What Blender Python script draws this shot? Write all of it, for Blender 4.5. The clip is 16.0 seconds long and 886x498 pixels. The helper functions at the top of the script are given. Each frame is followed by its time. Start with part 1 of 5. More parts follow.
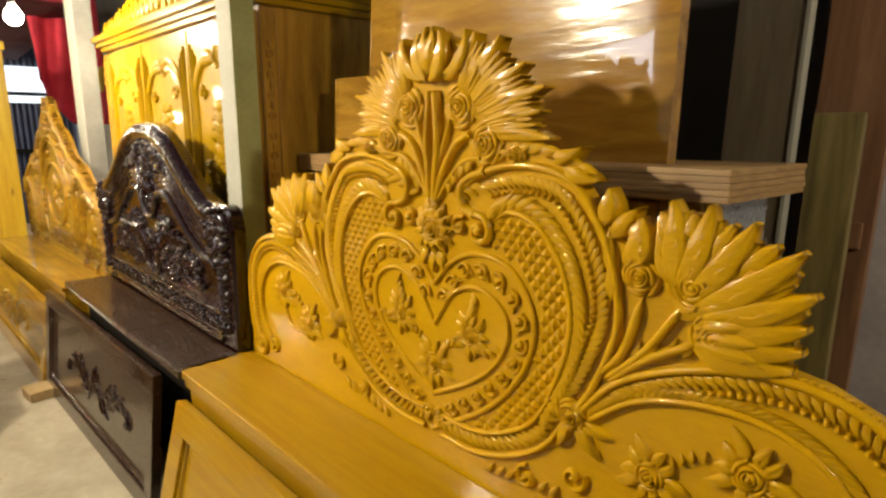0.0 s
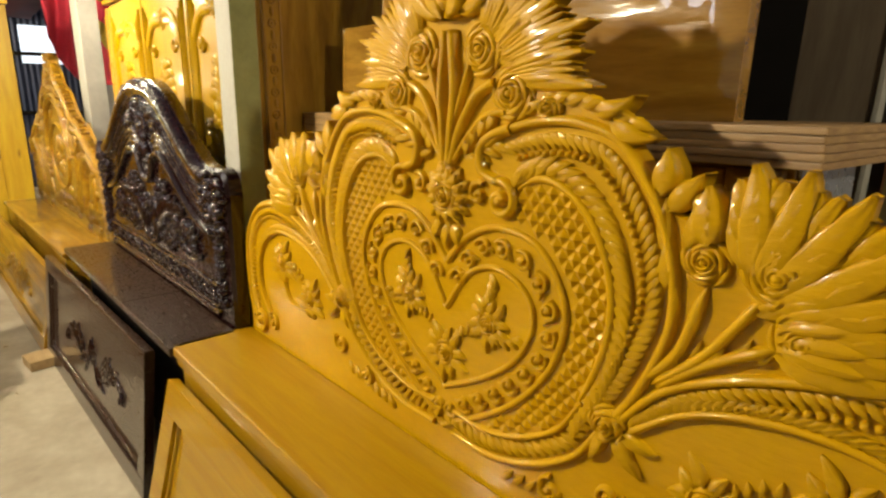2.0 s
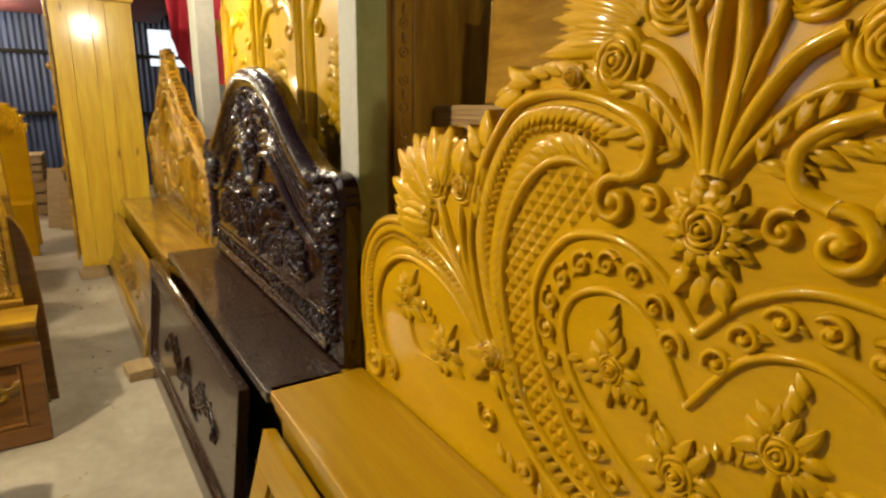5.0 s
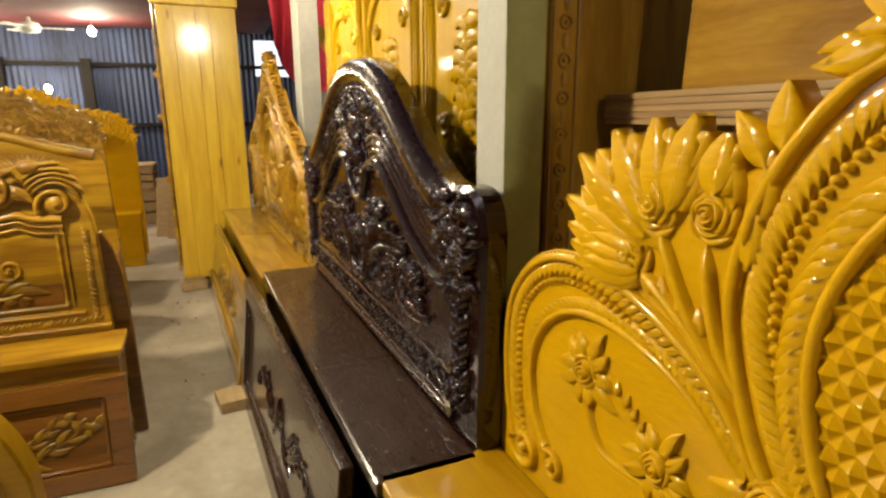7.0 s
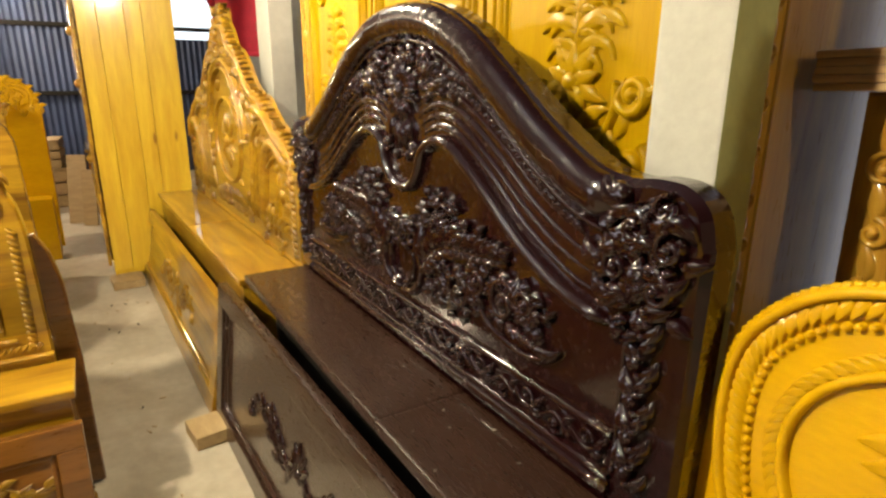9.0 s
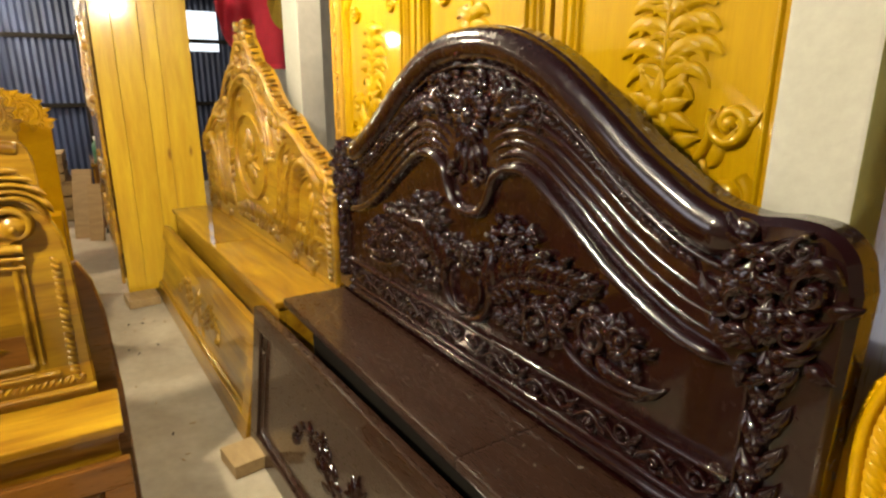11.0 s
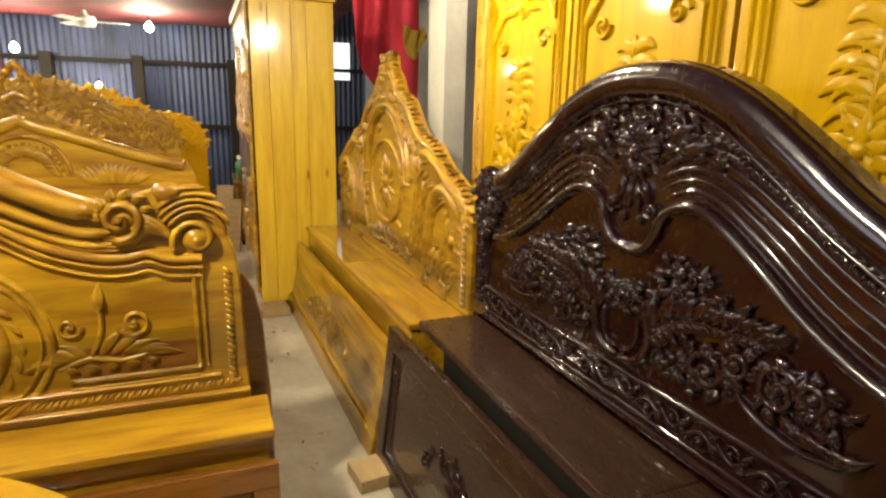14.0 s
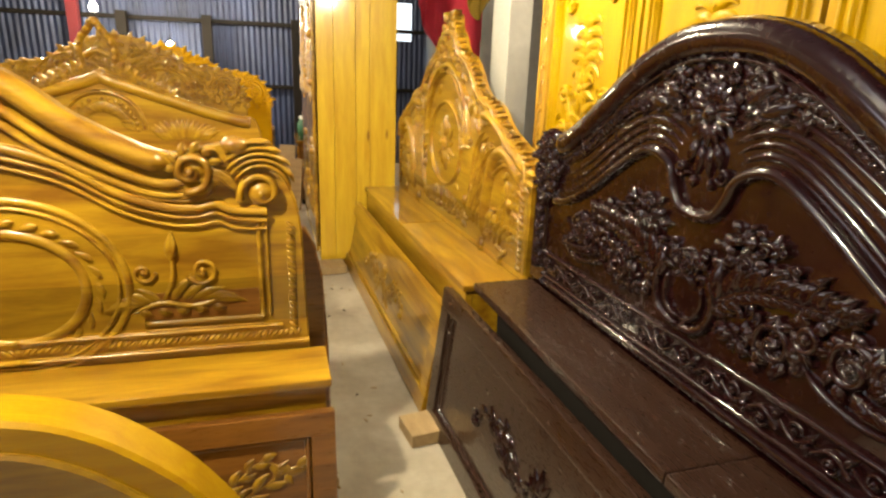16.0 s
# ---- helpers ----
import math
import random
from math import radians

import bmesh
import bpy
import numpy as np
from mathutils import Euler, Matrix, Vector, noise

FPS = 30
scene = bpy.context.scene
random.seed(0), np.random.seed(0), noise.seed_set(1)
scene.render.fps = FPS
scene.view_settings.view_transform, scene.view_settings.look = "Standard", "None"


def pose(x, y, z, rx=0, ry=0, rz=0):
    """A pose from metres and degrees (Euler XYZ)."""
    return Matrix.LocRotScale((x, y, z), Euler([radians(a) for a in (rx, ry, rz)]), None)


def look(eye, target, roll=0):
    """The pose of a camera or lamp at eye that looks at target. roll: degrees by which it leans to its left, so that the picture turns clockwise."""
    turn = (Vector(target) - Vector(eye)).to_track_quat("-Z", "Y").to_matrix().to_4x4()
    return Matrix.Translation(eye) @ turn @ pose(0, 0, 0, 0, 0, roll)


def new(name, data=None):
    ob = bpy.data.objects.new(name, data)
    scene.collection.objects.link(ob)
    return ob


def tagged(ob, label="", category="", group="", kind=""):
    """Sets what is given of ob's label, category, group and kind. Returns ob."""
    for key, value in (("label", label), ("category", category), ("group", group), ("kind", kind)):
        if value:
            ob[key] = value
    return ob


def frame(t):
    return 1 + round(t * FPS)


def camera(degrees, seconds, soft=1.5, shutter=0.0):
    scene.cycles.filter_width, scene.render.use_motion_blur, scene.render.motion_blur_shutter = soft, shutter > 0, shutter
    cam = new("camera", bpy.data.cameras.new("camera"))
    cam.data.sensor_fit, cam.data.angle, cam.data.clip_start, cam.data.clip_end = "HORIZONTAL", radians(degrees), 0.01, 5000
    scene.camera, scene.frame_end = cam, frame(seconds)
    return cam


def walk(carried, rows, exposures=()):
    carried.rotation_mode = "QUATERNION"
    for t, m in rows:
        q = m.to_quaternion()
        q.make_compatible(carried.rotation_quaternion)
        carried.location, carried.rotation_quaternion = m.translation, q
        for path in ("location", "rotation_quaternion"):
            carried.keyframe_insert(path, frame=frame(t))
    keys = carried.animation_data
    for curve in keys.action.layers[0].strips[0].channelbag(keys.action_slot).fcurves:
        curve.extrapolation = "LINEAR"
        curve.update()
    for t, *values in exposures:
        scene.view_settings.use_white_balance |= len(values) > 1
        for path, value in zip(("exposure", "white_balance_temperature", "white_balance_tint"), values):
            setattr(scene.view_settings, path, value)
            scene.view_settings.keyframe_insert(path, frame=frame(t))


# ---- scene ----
cam = camera(74.0, 16.0, soft=2.5)
PATH = [
    (0, (0.861, 0.875, 1.462), (-0.58, 2.201, 1.052), 0.3),
    (0.5, (0.85, 0.931, 1.461), (-0.593, 2.25, 1.038), 0.6),
    (1, (0.833, 1.015, 1.435), (-0.632, 2.309, 1.013), 0.3),
    (1.5, (0.816, 1.054, 1.424), (-0.659, 2.319, 0.948), -0.0),
    (2, (0.717, 1.017, 1.422), (-0.747, 2.282, 0.915), 1.0),
    (2.5, (0.517, 0.984, 1.37), (-0.909, 2.297, 0.875), 1.2),
    (3, (0.472, 0.997, 1.38), (-0.941, 2.32, 0.876), 1.9),
    (3.5, (0.446, 1.047, 1.401), (-1.055, 2.258, 0.872), 1.1),
    (4, (0.435, 1.091, 1.399), (-1.154, 2.19, 0.882), 0.8),
    (6.5, (-0.124, 1.221, 1.332), (-1.867, 2.08, 0.86), 0.3),
    (7, (-0.2, 1.233, 1.331), (-1.994, 1.976, 0.856), -0.2),
    (7.5, (-0.33, 1.17, 1.306), (-2.115, 1.915, 0.796), 0.8),
    (8, (-0.466, 1.049, 1.329), (-2.173, 1.927, 0.767), 1.2),
    (8.5, (-0.582, 1.012, 1.321), (-2.25, 1.963, 0.762), 0.9),
    (9, (-0.73, 1.054, 1.309), (-2.383, 2.028, 0.745), 0.4),
    (9.5, (-0.792, 1.065, 1.314), (-2.44, 2.047, 0.751), 0.5),
    (10, (-0.819, 1.022, 1.329), (-2.473, 1.989, 0.754), 0.3),
    (12.5, (-0.918, 0.847, 1.357), (-2.541, 1.914, 0.88), -0.1),
    (13, (-0.927, 0.835, 1.362), (-2.629, 1.778, 0.897), 0.2),
    (13.5, (-0.928, 0.818, 1.361), (-2.696, 1.629, 0.895), 0.8),
    (14, (-0.927, 0.804, 1.354), (-2.74, 1.512, 0.897), 1.3),
    (14.5, (-0.922, 0.792, 1.343), (-2.759, 1.434, 0.882), 1.8),
    (15, (-0.92, 0.797, 1.342), (-2.763, 1.387, 0.837), 1.9),
    (15.5, (-0.923, 0.8, 1.338), (-2.768, 1.353, 0.798), 2.1),
    (16, (-0.928, 0.793, 1.337), (-2.77, 1.321, 0.765), 2.1),
]
EXPOSURE = [(0, 0.2), (1.0, 0.18), (3, 0.18), (4, 0.0), (6.5, -0.22), (7.0, -0.05), (8, 0.2), (9.5, 0.4), (12.5, 0.02), (14.5, 0.2), (16, 0.34)]
walk(cam, [(t, look(eye, target, roll)) for t, eye, target, roll in PATH], EXPOSURE)

# ---- world and lamps ----
world = bpy.data.worlds.new("world")
scene.world = world
world.use_nodes = True
wn = world.node_tree
sky = wn.nodes.new("ShaderNodeTexSky")
sky.sky_type = "NISHITA"
sky.sun_disc = False
sky.sun_elevation, sky.sun_rotation = radians(38), radians(150)
wn.links.new(sky.outputs[0], wn.nodes["Background"].inputs[0])
wn.nodes["Background"].inputs[1].default_value = 0.15

BULBS = [  # place, watts, radius
    ((-2.90, 1.40, 2.02), 84, 0.05),
    ((-1.75, -0.25, 2.50), 380, 0.06),
    # added out of view as fill for the dim right side
    ((2.2, 1.62, 2.45), 80, 0.05),
    ((-5.6, -0.9, 2.40), 225, 0.05),
    ((-8.6, 0.22, 2.22), 110, 0.10),
    ((-8.9, -1.15, 1.95), 75, 0.085),
    ((-9.2, -0.42, 1.57), 38, 0.085),
]


def bulb_lamp(place, watts, radius):
    data = bpy.data.lights.new("bulb_light", "POINT")
    data.energy, data.shadow_soft_size, data.color = watts, radius, (1.0, 0.865, 0.59)
    ob = new("bulb_light", data)
    ob.location = place
    return ob


for place, watts, radius in BULBS:
    bulb_lamp(place, watts, radius)


# ---- materials ----
def material(name, base, rough=0.4, metal=0.0, coat=0.0, grain=None, dark=None, amount=0.5, scale=(1, 1, 1), bump=0.0, bump_scale=60.0, spots=0.0, noise_scale=6.0, planks=None, clear=0.08, spec=0.5, knots=0.0, tone=0.68):
    """Principled material with two scales of noise in colour, roughness and relief; grain stretches the noise along one axis."""
    m = bpy.data.materials.new(name)
    m.use_nodes = True
    nt = m.node_tree
    n, l = nt.nodes, nt.links
    bsdf = n["Principled BSDF"]
    bsdf.inputs["Metallic"].default_value = metal
    bsdf.inputs["Coat Weight"].default_value = coat
    bsdf.inputs["Specular IOR Level"].default_value = spec
    bsdf.inputs["Coat Roughness"].default_value = clear
    tc = n.new("ShaderNodeTexCoord")
    mp = n.new("ShaderNodeMapping")
    mp.inputs["Scale"].default_value = scale
    l.new(tc.outputs["Object"], mp.inputs["Vector"])
    rnd = n.new("ShaderNodeObjectInfo")
    shift = n.new("ShaderNodeVectorMath")
    shift.operation = "ADD"
    mul = n.new("ShaderNodeMath")
    mul.operation = "MULTIPLY"
    mul.inputs[1].default_value = 7.0
    l.new(rnd.outputs["Random"], mul.inputs[0])
    l.new(mp.outputs[0], shift.inputs[0])
    l.new(mul.outputs[0], shift.inputs[1])
    big = n.new("ShaderNodeTexNoise")
    big.inputs["Scale"].default_value = noise_scale
    big.inputs["Detail"].default_value = 5
    big.inputs["Distortion"].default_value = 0.6
    l.new(shift.outputs[0], big.inputs["Vector"])
    fine = n.new("ShaderNodeTexNoise")
    fine.inputs["Scale"].default_value = noise_scale * 9
    fine.inputs["Detail"].default_value = 3
    l.new(shift.outputs[0], fine.inputs["Vector"])
    ramp = n.new("ShaderNodeValToRGB")
    ramp.color_ramp.elements[0].position, ramp.color_ramp.elements[1].position = 0.3, 0.72
    d = tuple(c * tone for c in (dark or tuple(c * 0.55 for c in base)))
    base = tuple(c * tone for c in base)
    ramp.color_ramp.elements[0].color = (*[b + (q - b) * amount for b, q in zip(base, d)], 1)
    ramp.color_ramp.elements[1].color = (*base, 1)
    l.new(big.outputs["Fac"], ramp.inputs[0])
    mix = n.new("ShaderNodeMixRGB")
    mix.blend_type = "MULTIPLY"
    mix.inputs[0].default_value = 0.35 * amount
    l.new(ramp.outputs[0], mix.inputs[1])
    l.new(fine.outputs["Fac"], mix.inputs[2])
    colour = mix.outputs[0]
    if planks:  # boards of slightly different tone: axis and width
        sep = n.new("ShaderNodeSeparateXYZ")
        l.new(tc.outputs["Object"], sep.inputs[0])
        div = n.new("ShaderNodeMath")
        div.operation = "DIVIDE"
        div.inputs[1].default_value = planks[1]
        l.new(sep.outputs[planks[0]], div.inputs[0])
        flo = n.new("ShaderNodeMath")
        flo.operation = "FLOOR"
        l.new(div.outputs[0], flo.inputs[0])
        wn1 = n.new("ShaderNodeTexWhiteNoise")
        wn1.noise_dimensions = "1D"
        l.new(flo.outputs[0], wn1.inputs["W"])
        pr = n.new("ShaderNodeMapRange")
        pr.inputs["To Min"].default_value, pr.inputs["To Max"].default_value = planks[2], 1.05
        l.new(wn1.outputs["Value"], pr.inputs["Value"])
        pm = n.new("ShaderNodeMixRGB")
        pm.blend_type = "MULTIPLY"
        pm.inputs[0].default_value = 1.0
        l.new(colour, pm.inputs[1])
        l.new(pr.outputs[0], pm.inputs[2])
        colour = pm.outputs[0]
    if knots:  # dark knots in the boards
        km = n.new("ShaderNodeMapping")
        km.inputs["Scale"].default_value = (5.5, 5.5, 1.7)
        l.new(tc.outputs["Object"], km.inputs["Vector"])
        vo = n.new("ShaderNodeTexVoronoi")
        vo.inputs["Scale"].default_value = 1.0
        l.new(km.outputs[0], vo.inputs["Vector"])
        kr = n.new("ShaderNodeValToRGB")
        kr.color_ramp.elements[0].position, kr.color_ramp.elements[1].position = 0.03, 0.085
        kr.color_ramp.elements[0].color = (knots, knots, knots, 1)
        kr.color_ramp.elements[1].color = (0, 0, 0, 1)
        l.new(vo.outputs["Distance"], kr.inputs[0])
        kx = n.new("ShaderNodeMixRGB")
        l.new(kr.outputs[0], kx.inputs[0])
        l.new(colour, kx.inputs[1])
        kx.inputs[2].default_value = (0.16, 0.06, 0.012, 1)
        colour = kx.outputs[0]
    if spots:  # pale flecks in the colour, imitating glints
        sn = n.new("ShaderNodeTexNoise")
        sn.inputs["Scale"].default_value = 42
        sn.inputs["Detail"].default_value = 1
        l.new(tc.outputs["Object"], sn.inputs["Vector"])
        sr = n.new("ShaderNodeValToRGB")
        sr.color_ramp.elements[0].position, sr.color_ramp.elements[1].position = 0.74, 0.78
        sr.color_ramp.elements[0].color = (0, 0, 0, 1)
        sr.color_ramp.elements[1].color = (spots, spots, spots, 1)
        l.new(sn.outputs["Fac"], sr.inputs[0])
        sm = n.new("ShaderNodeMixRGB")
        l.new(sr.outputs[0], sm.inputs[0])
        l.new(colour, sm.inputs[1])
        sm.inputs[2].default_value = (0.5, 0.46, 0.4, 1)
        colour = sm.outputs[0]
    l.new(colour, bsdf.inputs["Base Color"])
    rr = n.new("ShaderNodeMapRange")
    rr.inputs["To Min"].default_value, rr.inputs["To Max"].default_value = max(0.03, rough - 0.1), rough + 0.12
    l.new(fine.outputs["Fac"], rr.inputs["Value"])
    l.new(rr.outputs[0], bsdf.inputs["Roughness"])
    if bump:
        bn = n.new("ShaderNodeTexNoise")
        bn.inputs["Scale"].default_value = bump_scale
        bn.inputs["Detail"].default_value = 4
        l.new(shift.outputs[0], bn.inputs["Vector"])
        b = n.new("ShaderNodeBump")
        b.inputs["Strength"].default_value = bump
        b.inputs["Distance"].default_value = 0.004
        l.new(bn.outputs["Fac"], b.inputs["Height"])
        l.new(b.outputs[0], bsdf.inputs["Normal"])
    return m


GOLD = material("golden_varnish", (0.78, 0.440, 0.0005), 0.45, coat=0.55, dark=(0.58, 0.300, 0.0005), amount=0.6, scale=(1, 1, 3), noise_scale=4, bump=0.4, bump_scale=38, clear=0.10, spec=0.08, tone=0.76)
GOLDFLAT = material("golden_plank", (0.64, 0.375, 0.001), 0.38, coat=0.55, dark=(0.46, 0.20, 0.003), amount=0.65, scale=(0.5, 6, 6), noise_scale=5, bump=0.15, bump_scale=24, planks=("Y", 0.09, 0.88), clear=0.07, spec=0.25)
DARK = material("dark_mahogany_varnish", (0.023, 0.0044, 0.0048), 0.25, coat=1.0, dark=(0.012, 0.0026, 0.0034), amount=0.8, noise_scale=6, bump=0.55, bump_scale=42, clear=0.085, spec=0.10, tone=0.55)
# spots here put small reflected glints into the plank's colour
DARKTOP = material("glint_flecked_dark_plank", (0.046, 0.021, 0.013), 0.28, coat=0.7, dark=(0.022, 0.009, 0.006), amount=0.6, scale=(0.6, 5, 5), noise_scale=6, bump=0.015, spec=0.3, spots=0.3, tone=0.62)
TEAK = material("honey_teak_varnish", (0.82, 0.475, 0.022), 0.36, coat=1.0, dark=(0.34, 0.140, 0.008), amount=1.0, scale=(0.6, 4, 5), noise_scale=4, bump=0.15, bump_scale=24, planks=("Z", 0.145, 0.52), clear=0.07, spec=0.3)
TEAKDARK = material("brown_teak", (0.34, 0.14, 0.022), 0.30, coat=0.5, dark=(0.17, 0.06, 0.010), amount=0.9, scale=(0.6, 4, 6), noise_scale=5, bump=0.12, planks=("Z", 0.12, 0.7))
PINE = material("yellow_pine_planks", (0.88, 0.59, 0.035), 0.36, coat=0.7, dark=(0.62, 0.34, 0.016), amount=0.8, scale=(5, 5, 0.5), noise_scale=4, bump=0.1, planks=("X", 0.155, 0.86), clear=0.13, spec=0.3, knots=0.8, tone=0.9)
ALMIRAH = material("golden_almirah_varnish", (0.57, 0.340, 0.0005), 0.36, coat=0.45, dark=(0.43, 0.225, 0.0005), amount=0.7, scale=(5, 5, 0.5), noise_scale=4, bump=0.1, planks=("X", 0.155, 0.88), clear=0.06, spec=0.1)
RAW = material("raw_timber", (0.55, 0.38, 0.18), 0.6, dark=(0.36, 0.23, 0.10), amount=0.8, scale=(1, 5, 5), bump=0.2)
PLY = material("layered_edge_timber", (0.66, 0.42, 0.17), 0.5, dark=(0.38, 0.21, 0.08), amount=1.0, scale=(0.3, 3, 12), noise_scale=8, bump=0.2)
BROWN = material("brown_panel", (0.76, 0.42, 0.040), 0.30, coat=0.8, dark=(0.32, 0.15, 0.018), amount=0.9, scale=(4, 4, 0.6), noise_scale=4, bump=0.1, clear=0.12, spec=0.15)
WRAP = material("wrapped_panel", (0.72, 0.40, 0.055), 0.16, coat=1.0, dark=(0.38, 0.17, 0.020), amount=0.9, scale=(0.8, 4, 5), noise_scale=4, bump=0.5, bump_scale=7, planks=("Z", 0.16, 0.8), clear=0.03)
WRAP.node_tree.nodes["Principled BSDF"].inputs["Coat IOR"].default_value = 1.9
FLOOR = material("cement_floor", (0.66, 0.57, 0.44), 0.75, dark=(0.40, 0.33, 0.24), amount=1.0, noise_scale=2.6, bump=0.6, bump_scale=16)
PLASTER = material("limewash", (0.53, 0.515, 0.46), 0.85, dark=(0.48, 0.46, 0.40), amount=0.7, noise_scale=7, bump=0.4, bump_scale=30)
GREEN = material("green_limewash", (0.66, 0.70, 0.30), 0.85, dark=(0.48, 0.52, 0.20), amount=0.8, noise_scale=7, bump=0.4, bump_scale=30)
LILAC = material("lilac_plaster", (0.72, 0.65, 0.68), 0.9, dark=(0.50, 0.44, 0.46), amount=0.9, noise_scale=5, bump=0.5, bump_scale=20)
GREY = material("grey_plaster", (0.34, 0.33, 0.31), 0.9, dark=(0.2, 0.19, 0.18), amount=0.8, noise_scale=4, bump=0.5, bump_scale=20)
TIN = material("corrugated_tin", (0.055, 0.080, 0.19), 0.5, metal=0.4, dark=(0.018, 0.026, 0.06), amount=0.9, scale=(1, 1, 0.4), noise_scale=3)
MAROON = material("maroon_cloth", (0.20, 0.012, 0.022), 0.85, dark=(0.10, 0.006, 0.012), amount=0.7, noise_scale=3, bump=0.2, bump_scale=120)
RED = material("red_cloth", (0.62, 0.035, 0.07), 0.8, dark=(0.32, 0.01, 0.03), tone=1.3, amount=0.7, noise_scale=4, bump=0.2, bump_scale=120)
STEEL = material("pale_metal_sheet", (0.62, 0.68, 0.78), 0.28, metal=0.7, amount=0.4)
PAPER = material("white_paper", (0.8, 0.8, 0.76), 0.6, amount=0.2)
FANWHITE = material("dusty_white_paint", (0.6, 0.6, 0.58), 0.5, amount=0.4)
# black paint; also stands in for shade in the bed gap and the recess
BLACK = material("black_paint_and_shade", (0.020, 0.017, 0.015), 0.8, amount=0.4, spec=0.1)
OLIVE = material("olive_board", (0.46, 0.36, 0.13), 0.5, coat=0.2, dark=(0.16, 0.125, 0.05), amount=0.9, scale=(5, 5, 0.5), bump=0.1)
SMOKE = material("smoke_brown_board", (0.30, 0.24, 0.17), 0.5, coat=0.2, dark=(0.18, 0.14, 0.10), amount=0.9, scale=(5, 5, 0.5), bump=0.1)
REDWOOD = material("reddish_board", (0.46, 0.24, 0.13), 0.45, coat=0.3, dark=(0.26, 0.12, 0.065), amount=0.9, scale=(5, 5, 0.5), bump=0.1)
YELLOWCLOTH = material("yellow_cloth", (0.72, 0.48, 0.05), 0.85, dark=(0.45, 0.27, 0.03), amount=0.8, noise_scale=5, bump=0.2, bump_scale=120)
CYAN = material("green_plastic", (0.05, 0.22, 0.12), 0.4, amount=0.3)

DISTANCE = material("pale_distance", (0.7, 0.72, 0.74), 0.9, amount=0.3)
DISTANCE.node_tree.nodes["Principled BSDF"].inputs["Emission Color"].default_value = (0.85, 0.93, 1.0, 1)
DISTANCE.node_tree.nodes["Principled BSDF"].inputs["Emission Strength"].default_value = 1.3
DAYLIGHT = bpy.data.materials.new("overcast_daylight")
DAYLIGHT.use_nodes = True
DAYLIGHT.node_tree.nodes["Principled BSDF"].inputs["Base Color"].default_value = (0.8, 0.8, 0.8, 1)
DAYLIGHT.node_tree.nodes["Principled BSDF"].inputs["Emission Color"].default_value = (0.93, 0.92, 1.0, 1)
DAYLIGHT.node_tree.nodes["Principled BSDF"].inputs["Emission Strength"].default_value = 3.4
# weaker copy of the daylight, added to be reflected in the almirah's side
DIMGLOW = DAYLIGHT.copy()
DIMGLOW.name = "dim_reflection_glow"
DIMGLOW.node_tree.nodes["Principled BSDF"].inputs["Emission Strength"].default_value = 1.0

GLOW = bpy.data.materials.new("bulb_glow")
GLOW.use_nodes = True
GLOW.node_tree.nodes["Principled BSDF"].inputs["Emission Color"].default_value = (1, 0.88, 0.66, 1)
GLOW.node_tree.nodes["Principled BSDF"].inputs["Emission Strength"].default_value = 60


# ---- mesh tools ----
class Buf:
    """The pieces of a carving, each with its vertices and faces, in carving axes: u across, v up, w out towards the viewer."""

    def __init__(self, mirror=False):
        self.pieces, self.m = [], mirror

    def add(self, verts, faces, kind="board"):
        if self.m:
            self.pieces.append((kind, [(-u, -w, v) for u, v, w in verts], [tuple(q[::-1]) for q in faces]))
        else:
            self.pieces.append((kind, [(u, -w, v) for u, v, w in verts], [tuple(q) for q in faces]))
        return self

    def fuse(self, start, kind):
        """Make one piece of all those from start on."""
        vs, fs = [], []
        for _, v, f in self.pieces[start:]:
            k = len(vs)
            vs += v
            fs += [tuple(k + i for i in q) for q in f]
        self.pieces[start:] = [(kind, vs, fs)]
        return self


def mesh_part(name, vs, fs, mat, parent, smooth=True):
    me = bpy.data.meshes.new(name)
    me.from_pydata(vs, [], fs)
    me.materials.append(mat)
    if smooth:
        me.shade_smooth()
    ob = new(name, me)
    if parent:
        ob.parent = parent
    return ob


def part(name, buf, mat, parent, label="", smooth=True, place=None):
    """Link the pieces of buf under parent: a single piece takes the name, several take the names of their kinds, petals go under their rose."""
    if len(buf.pieces) == 1:
        _, vs, fs = buf.pieces[0]
        ob = mesh_part(name, vs, fs, mat, parent, smooth)
        if place is not None:
            ob.matrix_basis = place
        if label:
            ob["label"] = label
        return ob
    flower = None
    for kind, vs, fs in buf.pieces:
        under = flower if kind == "petal" and flower and parent.parent is None else parent
        ob = mesh_part(kind, vs, fs, mat, under, smooth)
        if kind == "rose":
            flower = ob
    return None


def thing(name, m, label, category, group=""):
    ob = new(name)
    ob.empty_display_size = 0.1
    ob.matrix_basis = m
    return tagged(ob, label, category, group)


def spline(pts, n=8):
    """Points of a smooth curve through pts."""
    p = [np.array(q, float) for q in pts]
    p = [2 * p[0] - p[1]] + p + [2 * p[-1] - p[-2]]
    out = []
    for i in range(1, len(p) - 2):
        a, b, c, d = p[i - 1:i + 3]
        for j in range(n):
            t = j / n
            out.append(0.5 * (2 * b + (c - a) * t + (2 * a - 5 * b + 4 * c - d) * t * t + (3 * b - a - 3 * c + d) * t ** 3))
    out.append(p[-2])
    return np.array(out)


def resample(c, n):
    """n points evenly along the curve c, and their directions."""
    s = np.concatenate([[0], np.cumsum(np.linalg.norm(np.diff(c, axis=0), axis=1))])
    t = np.linspace(0, s[-1], n)
    q = np.stack([np.interp(t, s, c[:, 0]), np.interp(t, s, c[:, 1])], 1)
    d = np.gradient(q, axis=0)
    return q, d / np.maximum(1e-9, np.linalg.norm(d, axis=1))[:, None]


